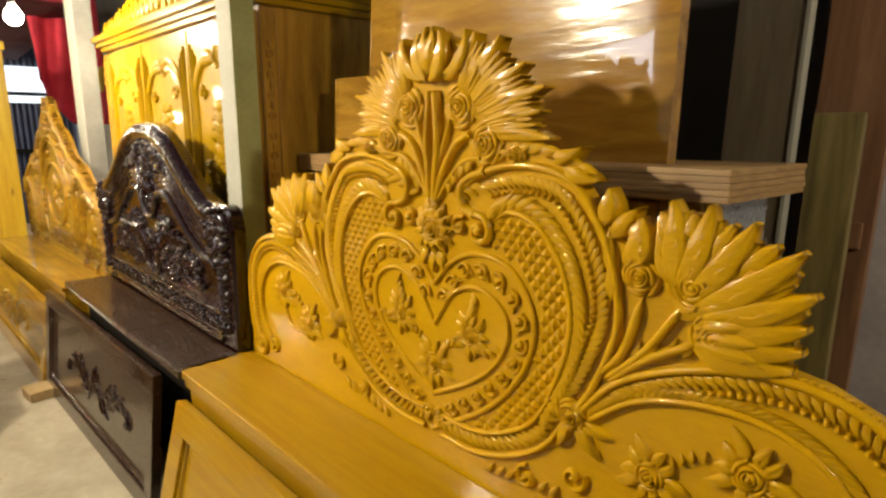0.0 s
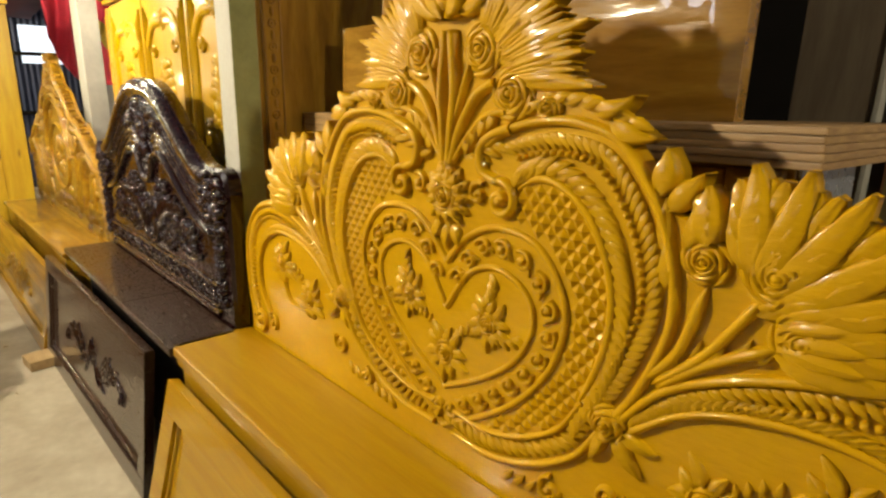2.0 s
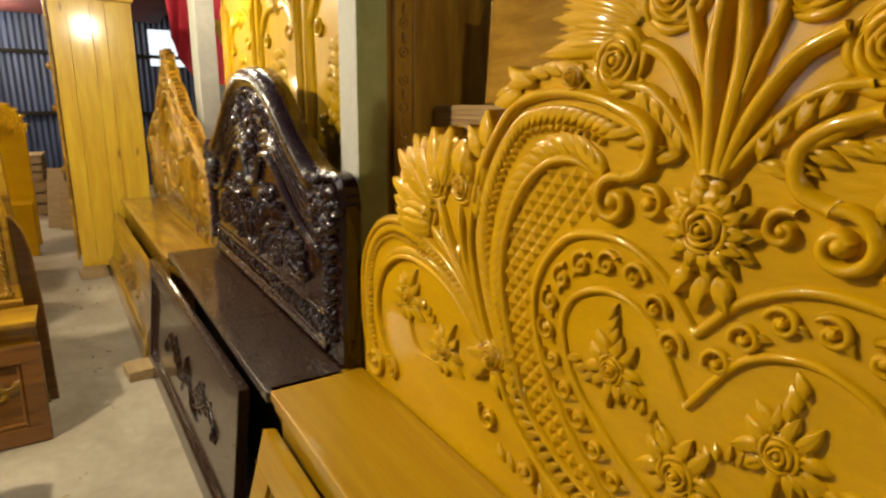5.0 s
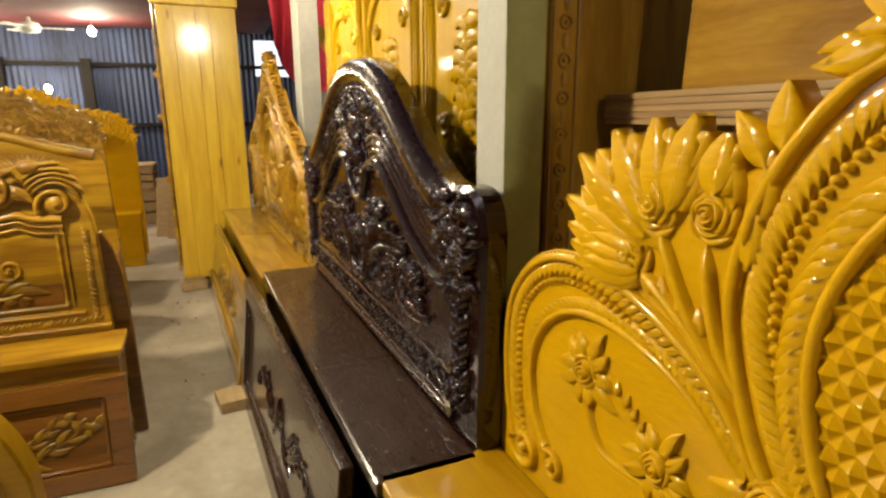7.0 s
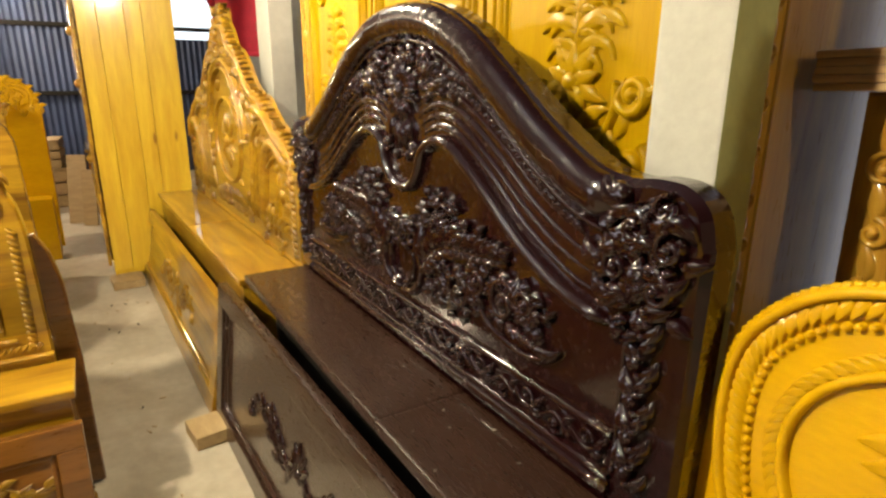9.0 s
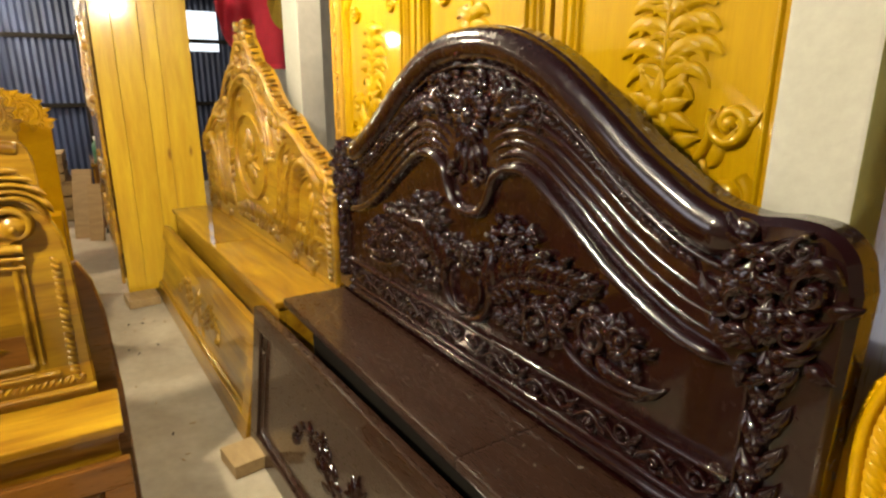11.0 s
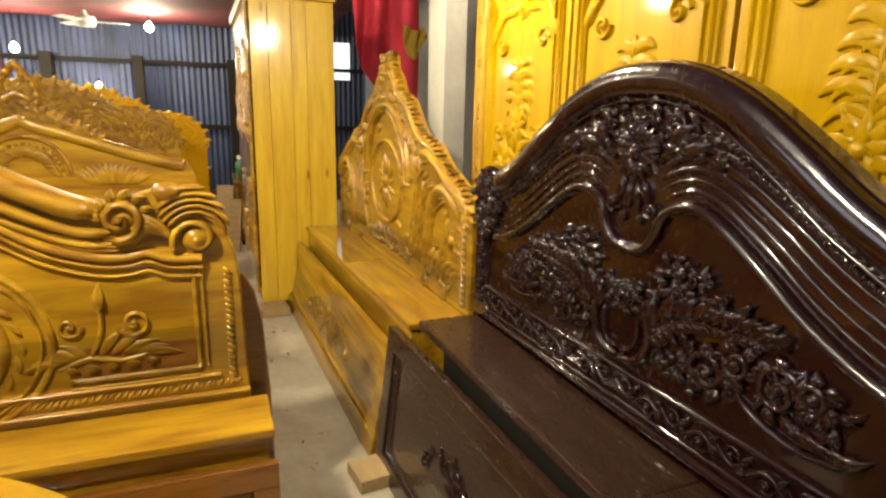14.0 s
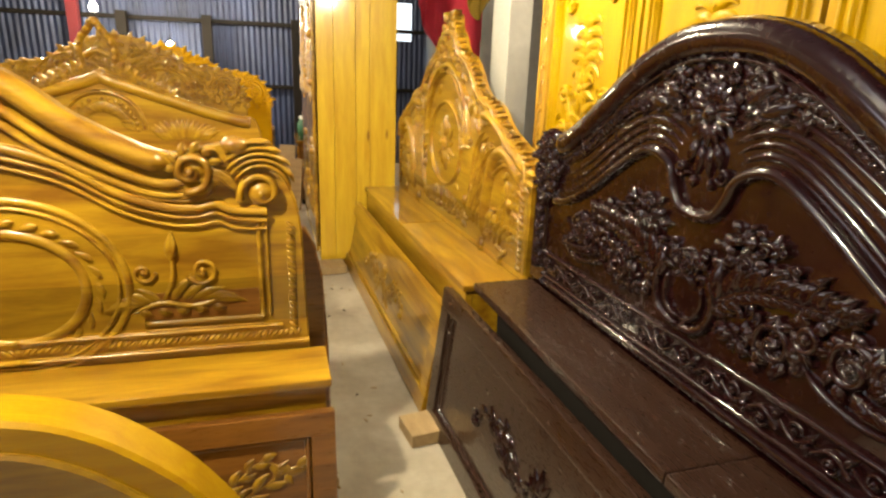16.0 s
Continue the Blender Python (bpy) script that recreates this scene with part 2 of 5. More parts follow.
def length(c):
    return float(np.linalg.norm(np.diff(c, axis=0), axis=1).sum())


def offset(c, d):
    """The curve c moved to its left by d."""
    g = np.gradient(c, axis=0)
    g /= np.maximum(1e-9, np.linalg.norm(g, axis=1))[:, None]
    return c + d * np.stack([-g[:, 1], g[:, 0]], 1)


def tube(b, c, width, height, n=40, w0=0.0, taper=0.0, k=5, taper_end=None):
    """A half-round moulding along the curve c; taper narrows its ends."""
    q, d = resample(np.asarray(c, float), n)
    te = taper if taper_end is None else taper_end
    vs, fs = [], []
    for i in range(n):
        t = i / (n - 1)
        s = 1.0
        if taper and t < taper:
            s = max(0.12, (t / taper) ** 0.6)
        if te and t > 1 - te:
            s = max(0.12, ((1 - t) / te) ** 0.6)
        nx, ny = -d[i][1], d[i][0]
        for j in range(k):
            a = math.pi * j / (k - 1)
            o = math.cos(a) * width / 2 * s
            vs.append((q[i][0] + nx * o, q[i][1] + ny * o, w0 + math.sin(a) * height * s - (0.002 if j in (0, k - 1) else 0)))
    for i in range(n - 1):
        for j in range(k - 1):
            a = i * k + j
            fs.append((a, a + 1, a + k + 1, a + k))
    fs.append(tuple(range(k)))
    fs.append(tuple((n - 1) * k + j for j in range(k))[::-1])
    return b.add(vs, fs, "moulding")


def leaf(b, u, v, ang, size, width, height, bend=0.0, w0=0.0, thick=0.0, n=7, sharp=0.75, kind="leaf", blunt=1.0):
    """A carved leaf from its root (u, v) along ang degrees, with a sunk midrib; thick closes it behind."""
    a, vs, fs = radians(ang), [], []
    prof = ((-1, 0), (-0.55, 0.95), (0, 0.45), (0.55, 1.0), (1, 0))
    x, y = u, v
    for i in range(n):
        t = i / (n - 1)
        hw = width / 2 * max(0.06, math.sin(math.pi * min(1, t ** sharp * 0.97 + 0.03))) ** blunt
        ca, sa = math.cos(a), math.sin(a)
        for o, h in prof:
            vs.append((x - sa * o * hw, y + ca * o * hw, w0 + h * height * (0.35 + 0.65 * math.sin(math.pi * (0.15 + 0.8 * t)))))
        x, y = x + ca * size / (n - 1), y + sa * size / (n - 1)
        a += radians(bend) / (n - 1)
    for i in range(n - 1):
        for j in range(4):
            q = i * 5 + j
            fs.append((q, q + 5, q + 6, q + 1))
    if thick:
        k = len(vs)
        for i in range(n):
            for j in (0, 4):
                p = vs[i * 5 + j]
                vs.append((p[0], p[1], w0 - thick))
        for i in range(n - 1):
            c = k + i * 2
            fs += [(i * 5, c, c + 2, i * 5 + 5), (i * 5 + 4, i * 5 + 9, c + 3, c + 1), (c, c + 1, c + 3, c + 2)]
        e = k + 2 * n - 2
        fs.append(tuple((n - 1) * 5 + j for j in range(5)) + (e + 1, e))
    return b.add(vs, fs, kind)


def dome(b, u, v, ra, rb, ang, h, w0=0.0, seg=8, rings=3, kind="boss"):
    """A low oval boss."""
    ca, sa = math.cos(radians(ang)), math.sin(radians(ang))
    vs, fs = [], []
    for i in range(rings):
        e = math.pi / 2 * i / rings
        for j in range(seg):
            t = 2 * math.pi * j / seg
            x, y = ra * math.cos(e) * math.cos(t), rb * math.cos(e) * math.sin(t)
            vs.append((u + x * ca - y * sa, v + x * sa + y * ca, w0 + h * math.sin(e) - (0.002 if i == 0 else 0)))
    vs.append((u, v, w0 + h))
    for i in range(rings - 1):
        for j in range(seg):
            a, c = i * seg + j, i * seg + (j + 1) % seg
            fs.append((a, c, c + seg, a + seg))
    for j in range(seg):
        fs.append(((rings - 1) * seg + j, (rings - 1) * seg + (j + 1) % seg, rings * seg))
    return b.add(vs, fs, kind)


def stud(b, u, v, r, h, w0=0.0, ang=0.0):
    """A diamond stud."""
    vs = [(u + r * math.cos(radians(ang + 90 * i)), v + r * math.sin(radians(ang + 90 * i)), w0) for i in range(4)] + [(u, v, w0 + h)]
    return b.add(vs, [(i, (i + 1) % 4, 4) for i in range(4)], "stud")


def curl(b, u, v, r, turns, start, width, height, w0=0.0, hand=1, n=34):
    """A scroll that winds in to an eye."""
    c, k = [], len(b.pieces)
    for i in range(60):
        t = i / 59
        a = radians(start) + hand * turns * 2 * math.pi * t
        q = r * (1 - 0.82 * t)
        c.append((u + q * math.cos(a), v + q * math.sin(a)))
    tube(b, np.array(c), width, height, n, w0)
    dome(b, u, v, width * 0.75, width * 0.75, 0, height * 1.25, w0)
    return b.fuse(k, "scroll")


def rose(b, u, v, r, w0=0.0, h=0.02, turn=0.0):
    """A carved rose: a boss with a coiled heart, and three rings of cupped petals."""
    k = len(b.pieces)
    dome(b, u, v, r * 0.90, r * 0.90, 0, h * 0.50, w0, 14, 3)
    dome(b, u, v, r * 0.16, r * 0.16, 0, h * 0.40, w0 + h * 0.62, 8, 2)
    b.fuse(k, "rose")
    for ring, (num, rad, wide, lift) in enumerate(((5, 0.88, 0.30, 0.0), (4, 0.64, 0.25, 0.24), (3, 0.42, 0.20, 0.44), (2, 0.24, 0.15, 0.58))):
        for i in range(num):
            a0 = turn + ring * 0.9 + 2 * math.pi / num * i
            c = [(u + r * rad * (1.06 - 0.16 * t) * math.cos(a0 + t * 2.5 * math.pi / num), v + r * rad * (1.06 - 0.16 * t) * math.sin(a0 + t * 2.5 * math.pi / num)) for t in np.linspace(0, 1, 10)]
            k = len(b.pieces)
            tube(b, np.array(c), r * wide, h * 0.42, 9, w0 + h * lift, 0.35, 5)
            b.fuse(k, "petal")
    return b


def feathers(b, c, num, size, width, height, lean, w0=0.0, bend=20, n=5, fade=0.0):
    """A row of small leaves set along the curve c, leaning by lean degrees from its direction."""
    q, d = resample(np.asarray(c, float), num)
    for i in range(num):
        s = 1 - fade * abs(2 * i / max(1, num - 1) - 1) ** 2
        leaf(b, q[i][0], q[i][1], math.degrees(math.atan2(d[i][1], d[i][0])) + lean, size * s, width * s, height, bend if lean > 0 else -bend, w0, 0, n)
    return b


def beads(b, c, r, h, w0=0.0, gap=2.15, oval=1.0):
    q, d = resample(np.asarray(c, float), max(3, int(length(np.asarray(c)) / (gap * r))))
    for i in range(len(q)):
        dome(b, q[i][0], q[i][1], r * oval, r, math.degrees(math.atan2(d[i][1], d[i][0])), h, w0, 7, 2, "bead")
    return b


def rope(b, c, r, h, w0=0.0):
    """A twisted cord of slanted lobes."""
    q, d = resample(np.asarray(c, float), max(4, int(length(np.asarray(c)) / (1.1 * r))))
    for i in range(len(q)):
        dome(b, q[i][0], q[i][1], r * 1.25, r * 0.52, math.degrees(math.atan2(d[i][1], d[i][0])) + 48, h, w0, 7, 2, "lobe")
    return b


def plate(b, outline, thick, w0=0.0, chamfer=0.006):
    """A board cut to an outline, with eased edges."""
    o = np.asarray(outline, float)
    area = 0.5 * np.sum(o[:, 0] * np.roll(o[:, 1], -1) - np.roll(o[:, 0], -1) * o[:, 1])
    if area < 0:
        o = o[::-1]
    n = len(o)
    e1, e2 = o - np.roll(o, 1, 0), np.roll(o, -1, 0) - o
    g = e1 / np.maximum(1e-9, np.linalg.norm(e1, axis=1))[:, None] + e2 / np.maximum(1e-9, np.linalg.norm(e2, axis=1))[:, None]
    g /= np.maximum(1e-9, np.linalg.norm(g, axis=1))[:, None]
    inner = o + chamfer * np.stack([-g[:, 1], g[:, 0]], 1)
    vs = [(*p, w0) for p in inner] + [(*p, w0 - chamfer) for p in o] + [(*p, w0 - thick) for p in o]
    fs = [tuple(range(n)), tuple(range(2 * n, 3 * n))[::-1]]
    for i in range(n):
        j = (i + 1) % n
        fs += [(i + n, j + n, j, i), (i + 2 * n, j + 2 * n, j + n, i + n)]
    return b.add(vs, fs)


def block(b, u0, u1, v0, v1, w0, w1, bev=0.004):
    """A box with eased edges; w1 is its front."""
    u0, u1, v0, v1, w0, w1 = min(u0, u1), max(u0, u1), min(v0, v1), max(v0, v1), min(w0, w1), max(w0, w1)
    bm = bmesh.new()
    bmesh.ops.create_cube(bm, size=1)
    for q in bm.verts:
        q.co = ((u0 + u1) / 2 + q.co.x * (u1 - u0), (v0 + v1) / 2 + q.co.y * (v1 - v0), (w0 + w1) / 2 + q.co.z * (w1 - w0))
    if bev:
        bmesh.ops.bevel(bm, geom=bm.edges[:], offset=min(bev, 0.3 * min(u1 - u0, v1 - v0, w1 - w0)), segments=2, profile=0.7, affect="EDGES")
    bm.verts.index_update()
    vs, fs = [tuple(q.co) for q in bm.verts], [tuple(q.index for q in f.verts) for f in bm.faces]
    bm.free()
    return b.add(vs, fs)


def box(x0, x1, y0, y1, z0, z1, bev=0.004):
    """A box in the thing's own axes."""
    return block(Buf(), x0, x1, z0, z1, -y1, -y0, bev)


def flip(c):
    return np.asarray(c) * np.array([-1, 1])


def both(c):
    """A half curve (from the middle outwards) and its mirror, as one curve from left to right."""
    c = np.asarray(c)
    return np.concatenate([flip(c)[::-1], c[1:]])


def inside(poly, x, y):
    hit, n = False, len(poly)
    for i in range(n):
        (x0, y0), (x1, y1) = poly[i], poly[i - 1]
        if (y0 > y) != (y1 > y) and x < (x1 - x0) * (y - y0) / (y1 - y0) + x0:
            hit = not hit
    return hit


def sides(name, fn, mat, parent, label=""):
    """One part for each half of a symmetrical carving."""
    for mirror in (False, True):
        part(name, fn(Buf(mirror)), mat, parent, label, name != "stud_field")


def structure(name, buf, mat, label="", smooth=False):
    return tagged(part(name, buf, mat, None, "", smooth), label, "", "", "structure")


def dense(b, poly, step, seed, size, height, curls=0.22):
    """Fills a region with close-set small leaves, curls and buds."""
    rnd = random.Random(seed)
    us, vs = [p[0] for p in poly], [p[1] for p in poly]
    j = 0
    v = min(vs)
    while v < max(vs):
        u = min(us) + (step / 2 if j % 2 else 0)
        while u < max(us):
            p, q = u + rnd.uniform(-0.3, 0.3) * step, v + rnd.uniform(-0.3, 0.3) * step
            if inside(poly, p, q):
                k = rnd.random()
                if k < curls:
                    curl(b, p, q, size * 0.42, 1.15, 360 * rnd.random(), size * 0.22, height, 0, rnd.choice((-1, 1)), 12)
                elif k < curls + 0.12:
                    dome(b, p, q, size * 0.24, size * 0.24, 0, height * 1.1, 0, 7, 2)
                else:
                    leaf(b, p, q, 360 * rnd.random(), size * rnd.uniform(0.8, 1.25), size * 0.46, height * rnd.uniform(0.8, 1.25), rnd.choice((-55, 55)), 0.002, 0.0, 5)
            u += step
        v += step * 0.8
        j += 1
    return b


# ---- the place ----
def slab(name, x0, x1, y0, y1, z0, z1, mat, label):
    return structure(name, box(x0, x1, y0, y1, z0, z1, 0), mat, label)


def floor_sheet():
    """Uneven cement floor."""
    b, nx, ny = Buf(), 90, 60
    vs, fs = [], []
    for i in range(nx + 1):
        for j in range(ny + 1):
            x, y = -10.4 + 14.0 * i / nx, -4.4 + 7.6 * j / ny
            z = 0.006 * noise.noise((x * 1.7, y * 1.7, 0)) + 0.004 * noise.noise((x * 5, y * 5, 3)) - 0.004
            vs.append((x, z, -y))
    for i in range(nx):
        for j in range(ny):
            a = i * (ny + 1) + j
            fs.append((a, a + ny + 1, a + ny + 2, a + 1))
    return structure("floor", b.add(vs, fs), FLOOR, "worn dusty grey-beige cement floor", True)


floor_sheet()
# the north wall has an added opening, hidden behind the cabinet, for the almirah's reflection
slab("wall_north_1", -10.4, -1.25, 3.0, 3.15, 0, 3.2, GREY, "dim grey plastered wall behind the furniture")
slab("wall_north_2", -0.90, 3.4, 3.0, 3.15, 0, 3.2, GREY, "dim grey plastered wall behind the furniture")
slab("wall_north_3", -1.25, -0.90, 3.0, 3.15, 2.1, 3.2, GREY, "plastered wall over the added opening")
slab("wall_north_4", -1.25, -0.90, 3.0, 3.15, 0, 0.5, GREY, "plastered wall under the added opening")
slab("wall_east", 3.4, 3.55, -4.4, 3.15, 0, 3.2, GREY, "plain grey plastered wall")
# the south wall has one high opening to daylight
slab("wall_south_1", -10.4, -4.8, -4.4, -4.25, 0, 3.2, GREY, "plain grey plastered wall")
slab("wall_south_2", -2.9, 3.4, -4.4, -4.25, 0, 3.2, GREY, "plain grey plastered wall")
slab("wall_south_3", -4.8, -2.9, -4.4, -4.25, 2.92, 3.2, GREY, "plastered wall over the high opening")
slab("wall_south_4", -4.8, -2.9, -4.4, -4.25, 0, 1.4, GREY, "plastered wall under the high opening")
slab("ceiling", -10.4, 3.4, -4.25, 3.0, 3.0, 3.1, TIN, "dark tin roof sheeting")


def corrugated_wall():
    """West wall of tin sheets with posts and rails."""
    b, vs, fs = Buf(), [], []
    n = 420
    for i in range(n + 1):
        y = -4.25 + 7.2 * i / n
        x = -9.75 + 0.012 * math.sin(2 * math.pi * y / 0.075)
        vs += [(x, 0, -y), (x, 1.76, -y), (x, 2.27, -y), (x, 3.0, -y)]
    for i in range(n):
        y = -4.25 + 7.2 * i / n
        for k in range(3):
            if k == 1 and 2.15 < y < 2.72:
                continue
            fs.append((4 * i + k, 4 * i + k + 1, 4 * i + k + 5, 4 * i + k + 4))
    wall = structure("wall_west", b.add(vs, fs), TIN, "dark blue-grey corrugated tin wall", True)
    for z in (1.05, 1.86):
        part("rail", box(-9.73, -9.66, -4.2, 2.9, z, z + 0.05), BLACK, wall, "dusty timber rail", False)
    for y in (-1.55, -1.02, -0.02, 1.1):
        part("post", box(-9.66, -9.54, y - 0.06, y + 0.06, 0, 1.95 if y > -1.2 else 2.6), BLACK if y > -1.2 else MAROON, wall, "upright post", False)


corrugated_wall()
structure("backdrop_street", box(-8.0, 3.0, -7.1, -7.0, -0.5, 4.5, 0), DAYLIGHT, "bright overcast daylight outside the high opening")
# added glow, unseen except as a reflection
structure("backdrop_glow", box(-2.6, 0.9, 3.9, 4.0, -0.5, 3.5, 0), DIMGLOW, "dim daylight glow added behind the unseen opening for a reflection")
structure("backdrop_window", box(-11.2, -11.1, 0.5, 5.0, 0.0, 4.0, 0), DISTANCE, "bright overcast daylight outside the tin wall")


def cloth_sheet(name, x0, x1, y0, y1, z, sag, mat, label, rise=0.0):
    vs, fs, n = [], [], 24
    for i in range(n + 1):
        for j in range(n + 1):
            s, t = i / n, j / n
            x, y = x0 + (x1 - x0) * s, y0 + (y1 - y0) * t
            h = z + rise * s - sag * math.sin(math.pi * s) * math.sin(math.pi * t) + 0.02 * noise.noise((x * 3, y * 3, 1))
            vs.append((x, h, -y))
    for i in range(n):
        for j in range(n):
            a = i * (n + 1) + j
            fs.append((a, a + 1, a + n + 2, a + n + 1))
    ob = part(name, Buf().add(vs, fs), mat, None)
    md = ob.modifiers.new("thickness", "SOLIDIFY")
    md.thickness = 0.004
    return tagged(ob, label, "awning")


cloth_sheet("ceiling_cloth", -9.5, -5.4, -3.2, 2.3, 2.34, 0.06, MAROON, "maroon cloth stretched under the roof", 0.16)


def square_post(name, x0, x1, y0, y1, z1, front, side, label):
    """A limewashed post, its faces in two colours."""
    ob = structure(name, box(x0, x1, y0, y1, 0, z1, 0.006), front, label)
    ob.data.materials.append(side)
    for p in ob.data.polygons:
        if abs(p.normal.x) > 0.7:
            p.material_index = 1
    return ob


square_post("column_1", -1.366, -1.240, 1.795, 1.884, 3.0, PLASTER, GREEN, "limewashed concrete post with a green side")
square_post("column_2", -3.66, -3.45, 1.775, 1.88, 3.0, PLASTER, GREY, "white and grey limewashed concrete post")
slab("wall_pier", 0.43, 1.6, 2.84, 2.998, 0, 3.0, LILAC, "lilac-grey plastered pier")


def bulb_fixture(place, r):
    x, y, z = place
    ob = thing("light_bulb", pose(x, y, z), "glowing bare light bulb on a cord, one of the real and added bulbs", "light bulb", "hanging bulbs")
    b = Buf()
    prof = [(0.0, -0.075), (0.022, -0.07), (0.038, -0.052), (0.042, -0.03), (0.036, -0.008), (0.022, 0.012), (0.014, 0.03)]
    lathe(b, prof, 14)
    g = part("glass", b, GLOW, ob, "glowing glass")
    g.visible_shadow = False
    part("socket", lathe(Buf(), [(0.0, 0.07), (0.012, 0.068), (0.016, 0.05), (0.016, 0.028), (0.0, 0.027)], 12), BLACK, ob)
    part("cord", lathe(Buf(), [(0.003, 0.06), (0.003, 3.0 - z)], 6), BLACK, ob)


def lathe(b, prof, seg):
    """A turned shape round the upright axis."""
    vs, fs = [], []
    for r, z in prof:
        for j in range(seg):
            a = 2 * math.pi * j / seg
            vs.append((r * math.cos(a), z, -r * math.sin(a)))
    for i in range(len(prof) - 1):
        for j in range(seg):
            k = (j + 1) % seg
            fs.append((i * seg + j, i * seg + k, (i + 1) * seg + k, (i + 1) * seg + j))
    return b.add(vs, fs)


# the third bulb is the added fill
for place, watts, radius in BULBS:
    bulb_fixture(place, radius)


# ---- golden carved headboard ----
def golden_headboard():
    hb = thing("carved_headboard", pose(-0.172, 1.80, 0, 0, 0, 1.2), "golden varnished headboard carved with a heart, roses and leaves", "headboard", "carved headboards")
    edge = [(1.025, 0.60), (1.02, 0.86), (0.998, 0.965), (0.93, 1.05), (0.83, 1.09), (0.765, 1.10), (0.75, 1.17), (0.735, 1.22), (0.69, 1.26), (0.62, 1.28), (0.55, 1.27), (0.50, 1.26), (0.47, 1.27)]
    arch_out = spline([(0.10, 1.33), (0.165, 1.367), (0.258, 1.385), (0.343, 1.376), (0.396, 1.348), (0.45, 1.279), (0.484, 1.201), (0.496, 1.118), (0.483, 1.048), (0.446, 0.956), (0.40, 0.884)])
    top = [(0.43, 1.32), (0.37, 1.39), (0.285, 1.42), (0.27, 1.50), (0.20, 1.57), (0.12, 1.60), (0.06, 1.65), (0.0, 1.67)]
    half = edge + top
    part("backboard", plate(Buf(), half + [(-u, v) for u, v in half[::-1][1:]], 0.035), GOLD, hb, "golden board cut to the carving's outline", False)

    heart = spline([(0.0, 1.087), (0.06, 1.15), (0.14, 1.182), (0.236, 1.165), (0.297, 1.09), (0.303, 1.01), (0.262, 0.915), (0.17, 0.815), (0.0, 0.702)])
    inner = spline([(0.0, 0.985), (0.065, 1.075), (0.142, 1.102), (0.215, 1.072), (0.235, 1.01), (0.195, 0.93), (0.11, 0.86), (0.0, 0.799)])
    sides("heart_moulding", lambda b: tube(b, heart, 0.015, 0.009, 70), GOLD, hb)
    sides("inner_heart_moulding", lambda b: tube(b, inner, 0.013, 0.008, 60), GOLD, hb)
    mid = spline([(0.035, 1.06), (0.085, 1.125), (0.142, 1.142), (0.222, 1.12), (0.268, 1.05), (0.266, 0.985), (0.228, 0.92), (0.14, 0.835), (0.02, 0.752)])

    def curls(b):
        q, d = resample(mid, 15)
        for i in range(15):
            curl(b, q[i][0], q[i][1], 0.021, 1.25, math.degrees(math.atan2(d[i][1], d[i][0])) + 150, 0.010, 0.010, 0, -1, 14)
            leaf(b, q[i][0] + 0.012 * d[i][0], q[i][1] + 0.012 * d[i][1], math.degrees(math.atan2(d[i][1], d[i][0])) - 50, 0.022, 0.012, 0.008)
        return b
    sides("scroll_row", curls, GOLD, hb, "row of small scrolls")

    # arched band: rim, leaves, beads, leaves, rim
    rim_in = spline([(0.175, 1.255), (0.23, 1.285), (0.29, 1.275), (0.345, 1.23), (0.382, 1.16), (0.395, 1.09), (0.388, 1.02), (0.366, 0.95), (0.335, 0.885)])
    sides("arch_rim", lambda b: tube(b, arch_out, 0.019, 0.014, 80), GOLD, hb)
    a2 = offset(arch_out, -0.020)
    sides("arch_leaf_band", lambda b: feathers(b, a2[4:], 46, 0.040, 0.019, 0.011, -40), GOLD, hb)
    sides("arch_bead_row", lambda b: beads(b, offset(arch_out, -0.054)[8:-4], 0.0068, 0.011), GOLD, hb)
    sides("arch_plume_band", lambda b: feathers(b, offset(rim_in, 0.004), 30, 0.062, 0.027, 0.012, 38, 0, -30), GOLD, hb)
    sides("arch_inner_rim", lambda b: tube(b, rim_in, 0.017, 0.014, 50, 0, 0.15), GOLD, hb)

    def scroll(b):
        curl(b, 0.148, 1.235, 0.038, 1.25, 120, 0.018, 0.018, 0, -1)
        tube(b, spline([(0.135, 1.27), (0.10, 1.285), (0.092, 1.325), (0.12, 1.352), (0.165, 1.367)]), 0.022, 0.020, 24)
        curl(b, 0.088, 1.24, 0.024, 1.1, 60, 0.013, 0.014, 0, 1)
        return b
    sides("arch_scroll", scroll, GOLD, hb)

    poly_out = [tuple(p) for p in rim_in] + [(0.25, 0.80), (0.10, 0.735), (0.05, 0.72), (0.17, 0.80)]
    heart_poly = [tuple(p) for p in offset(heart, 0.016)] + [(0.0, 0.69), (-0.1, 0.9), (-0.1, 1.09)]

    def studs(b):
        for i in range(-1, 18):
            for j in range(0, 32):
                u, v = 0.03 + i * 0.027 + (0.0135 if j % 2 else 0), 0.72 + j * 0.0175
                if inside(poly_out, u, v) and not inside(heart_poly, u, v):
                    stud(b, u, v, 0.0140, 0.0075, 0, 0)
        return b
    sides("stud_field", studs, GOLD, hb, "field of diamond studs")

    # lower band under the heart, from the knot to the middle
    low = spline([(0.40, 0.885), (0.345, 0.80), (0.25, 0.735), (0.14, 0.70), (0.03, 0.70)])

    def lower(b):
        tube(b, low, 0.016, 0.014, 40)
        feathers(b, offset(low, -0.012), 20, 0.042, 0.018, 0.012, -50)
        return tube(b, offset(low, -0.052), 0.012, 0.012, 40)
    sides("lower_leaf_band", lower, GOLD, hb)
    sides("knot", lambda b: rose(b, 0.408, 0.895, 0.036, 0.004, 0.026), GOLD, hb)
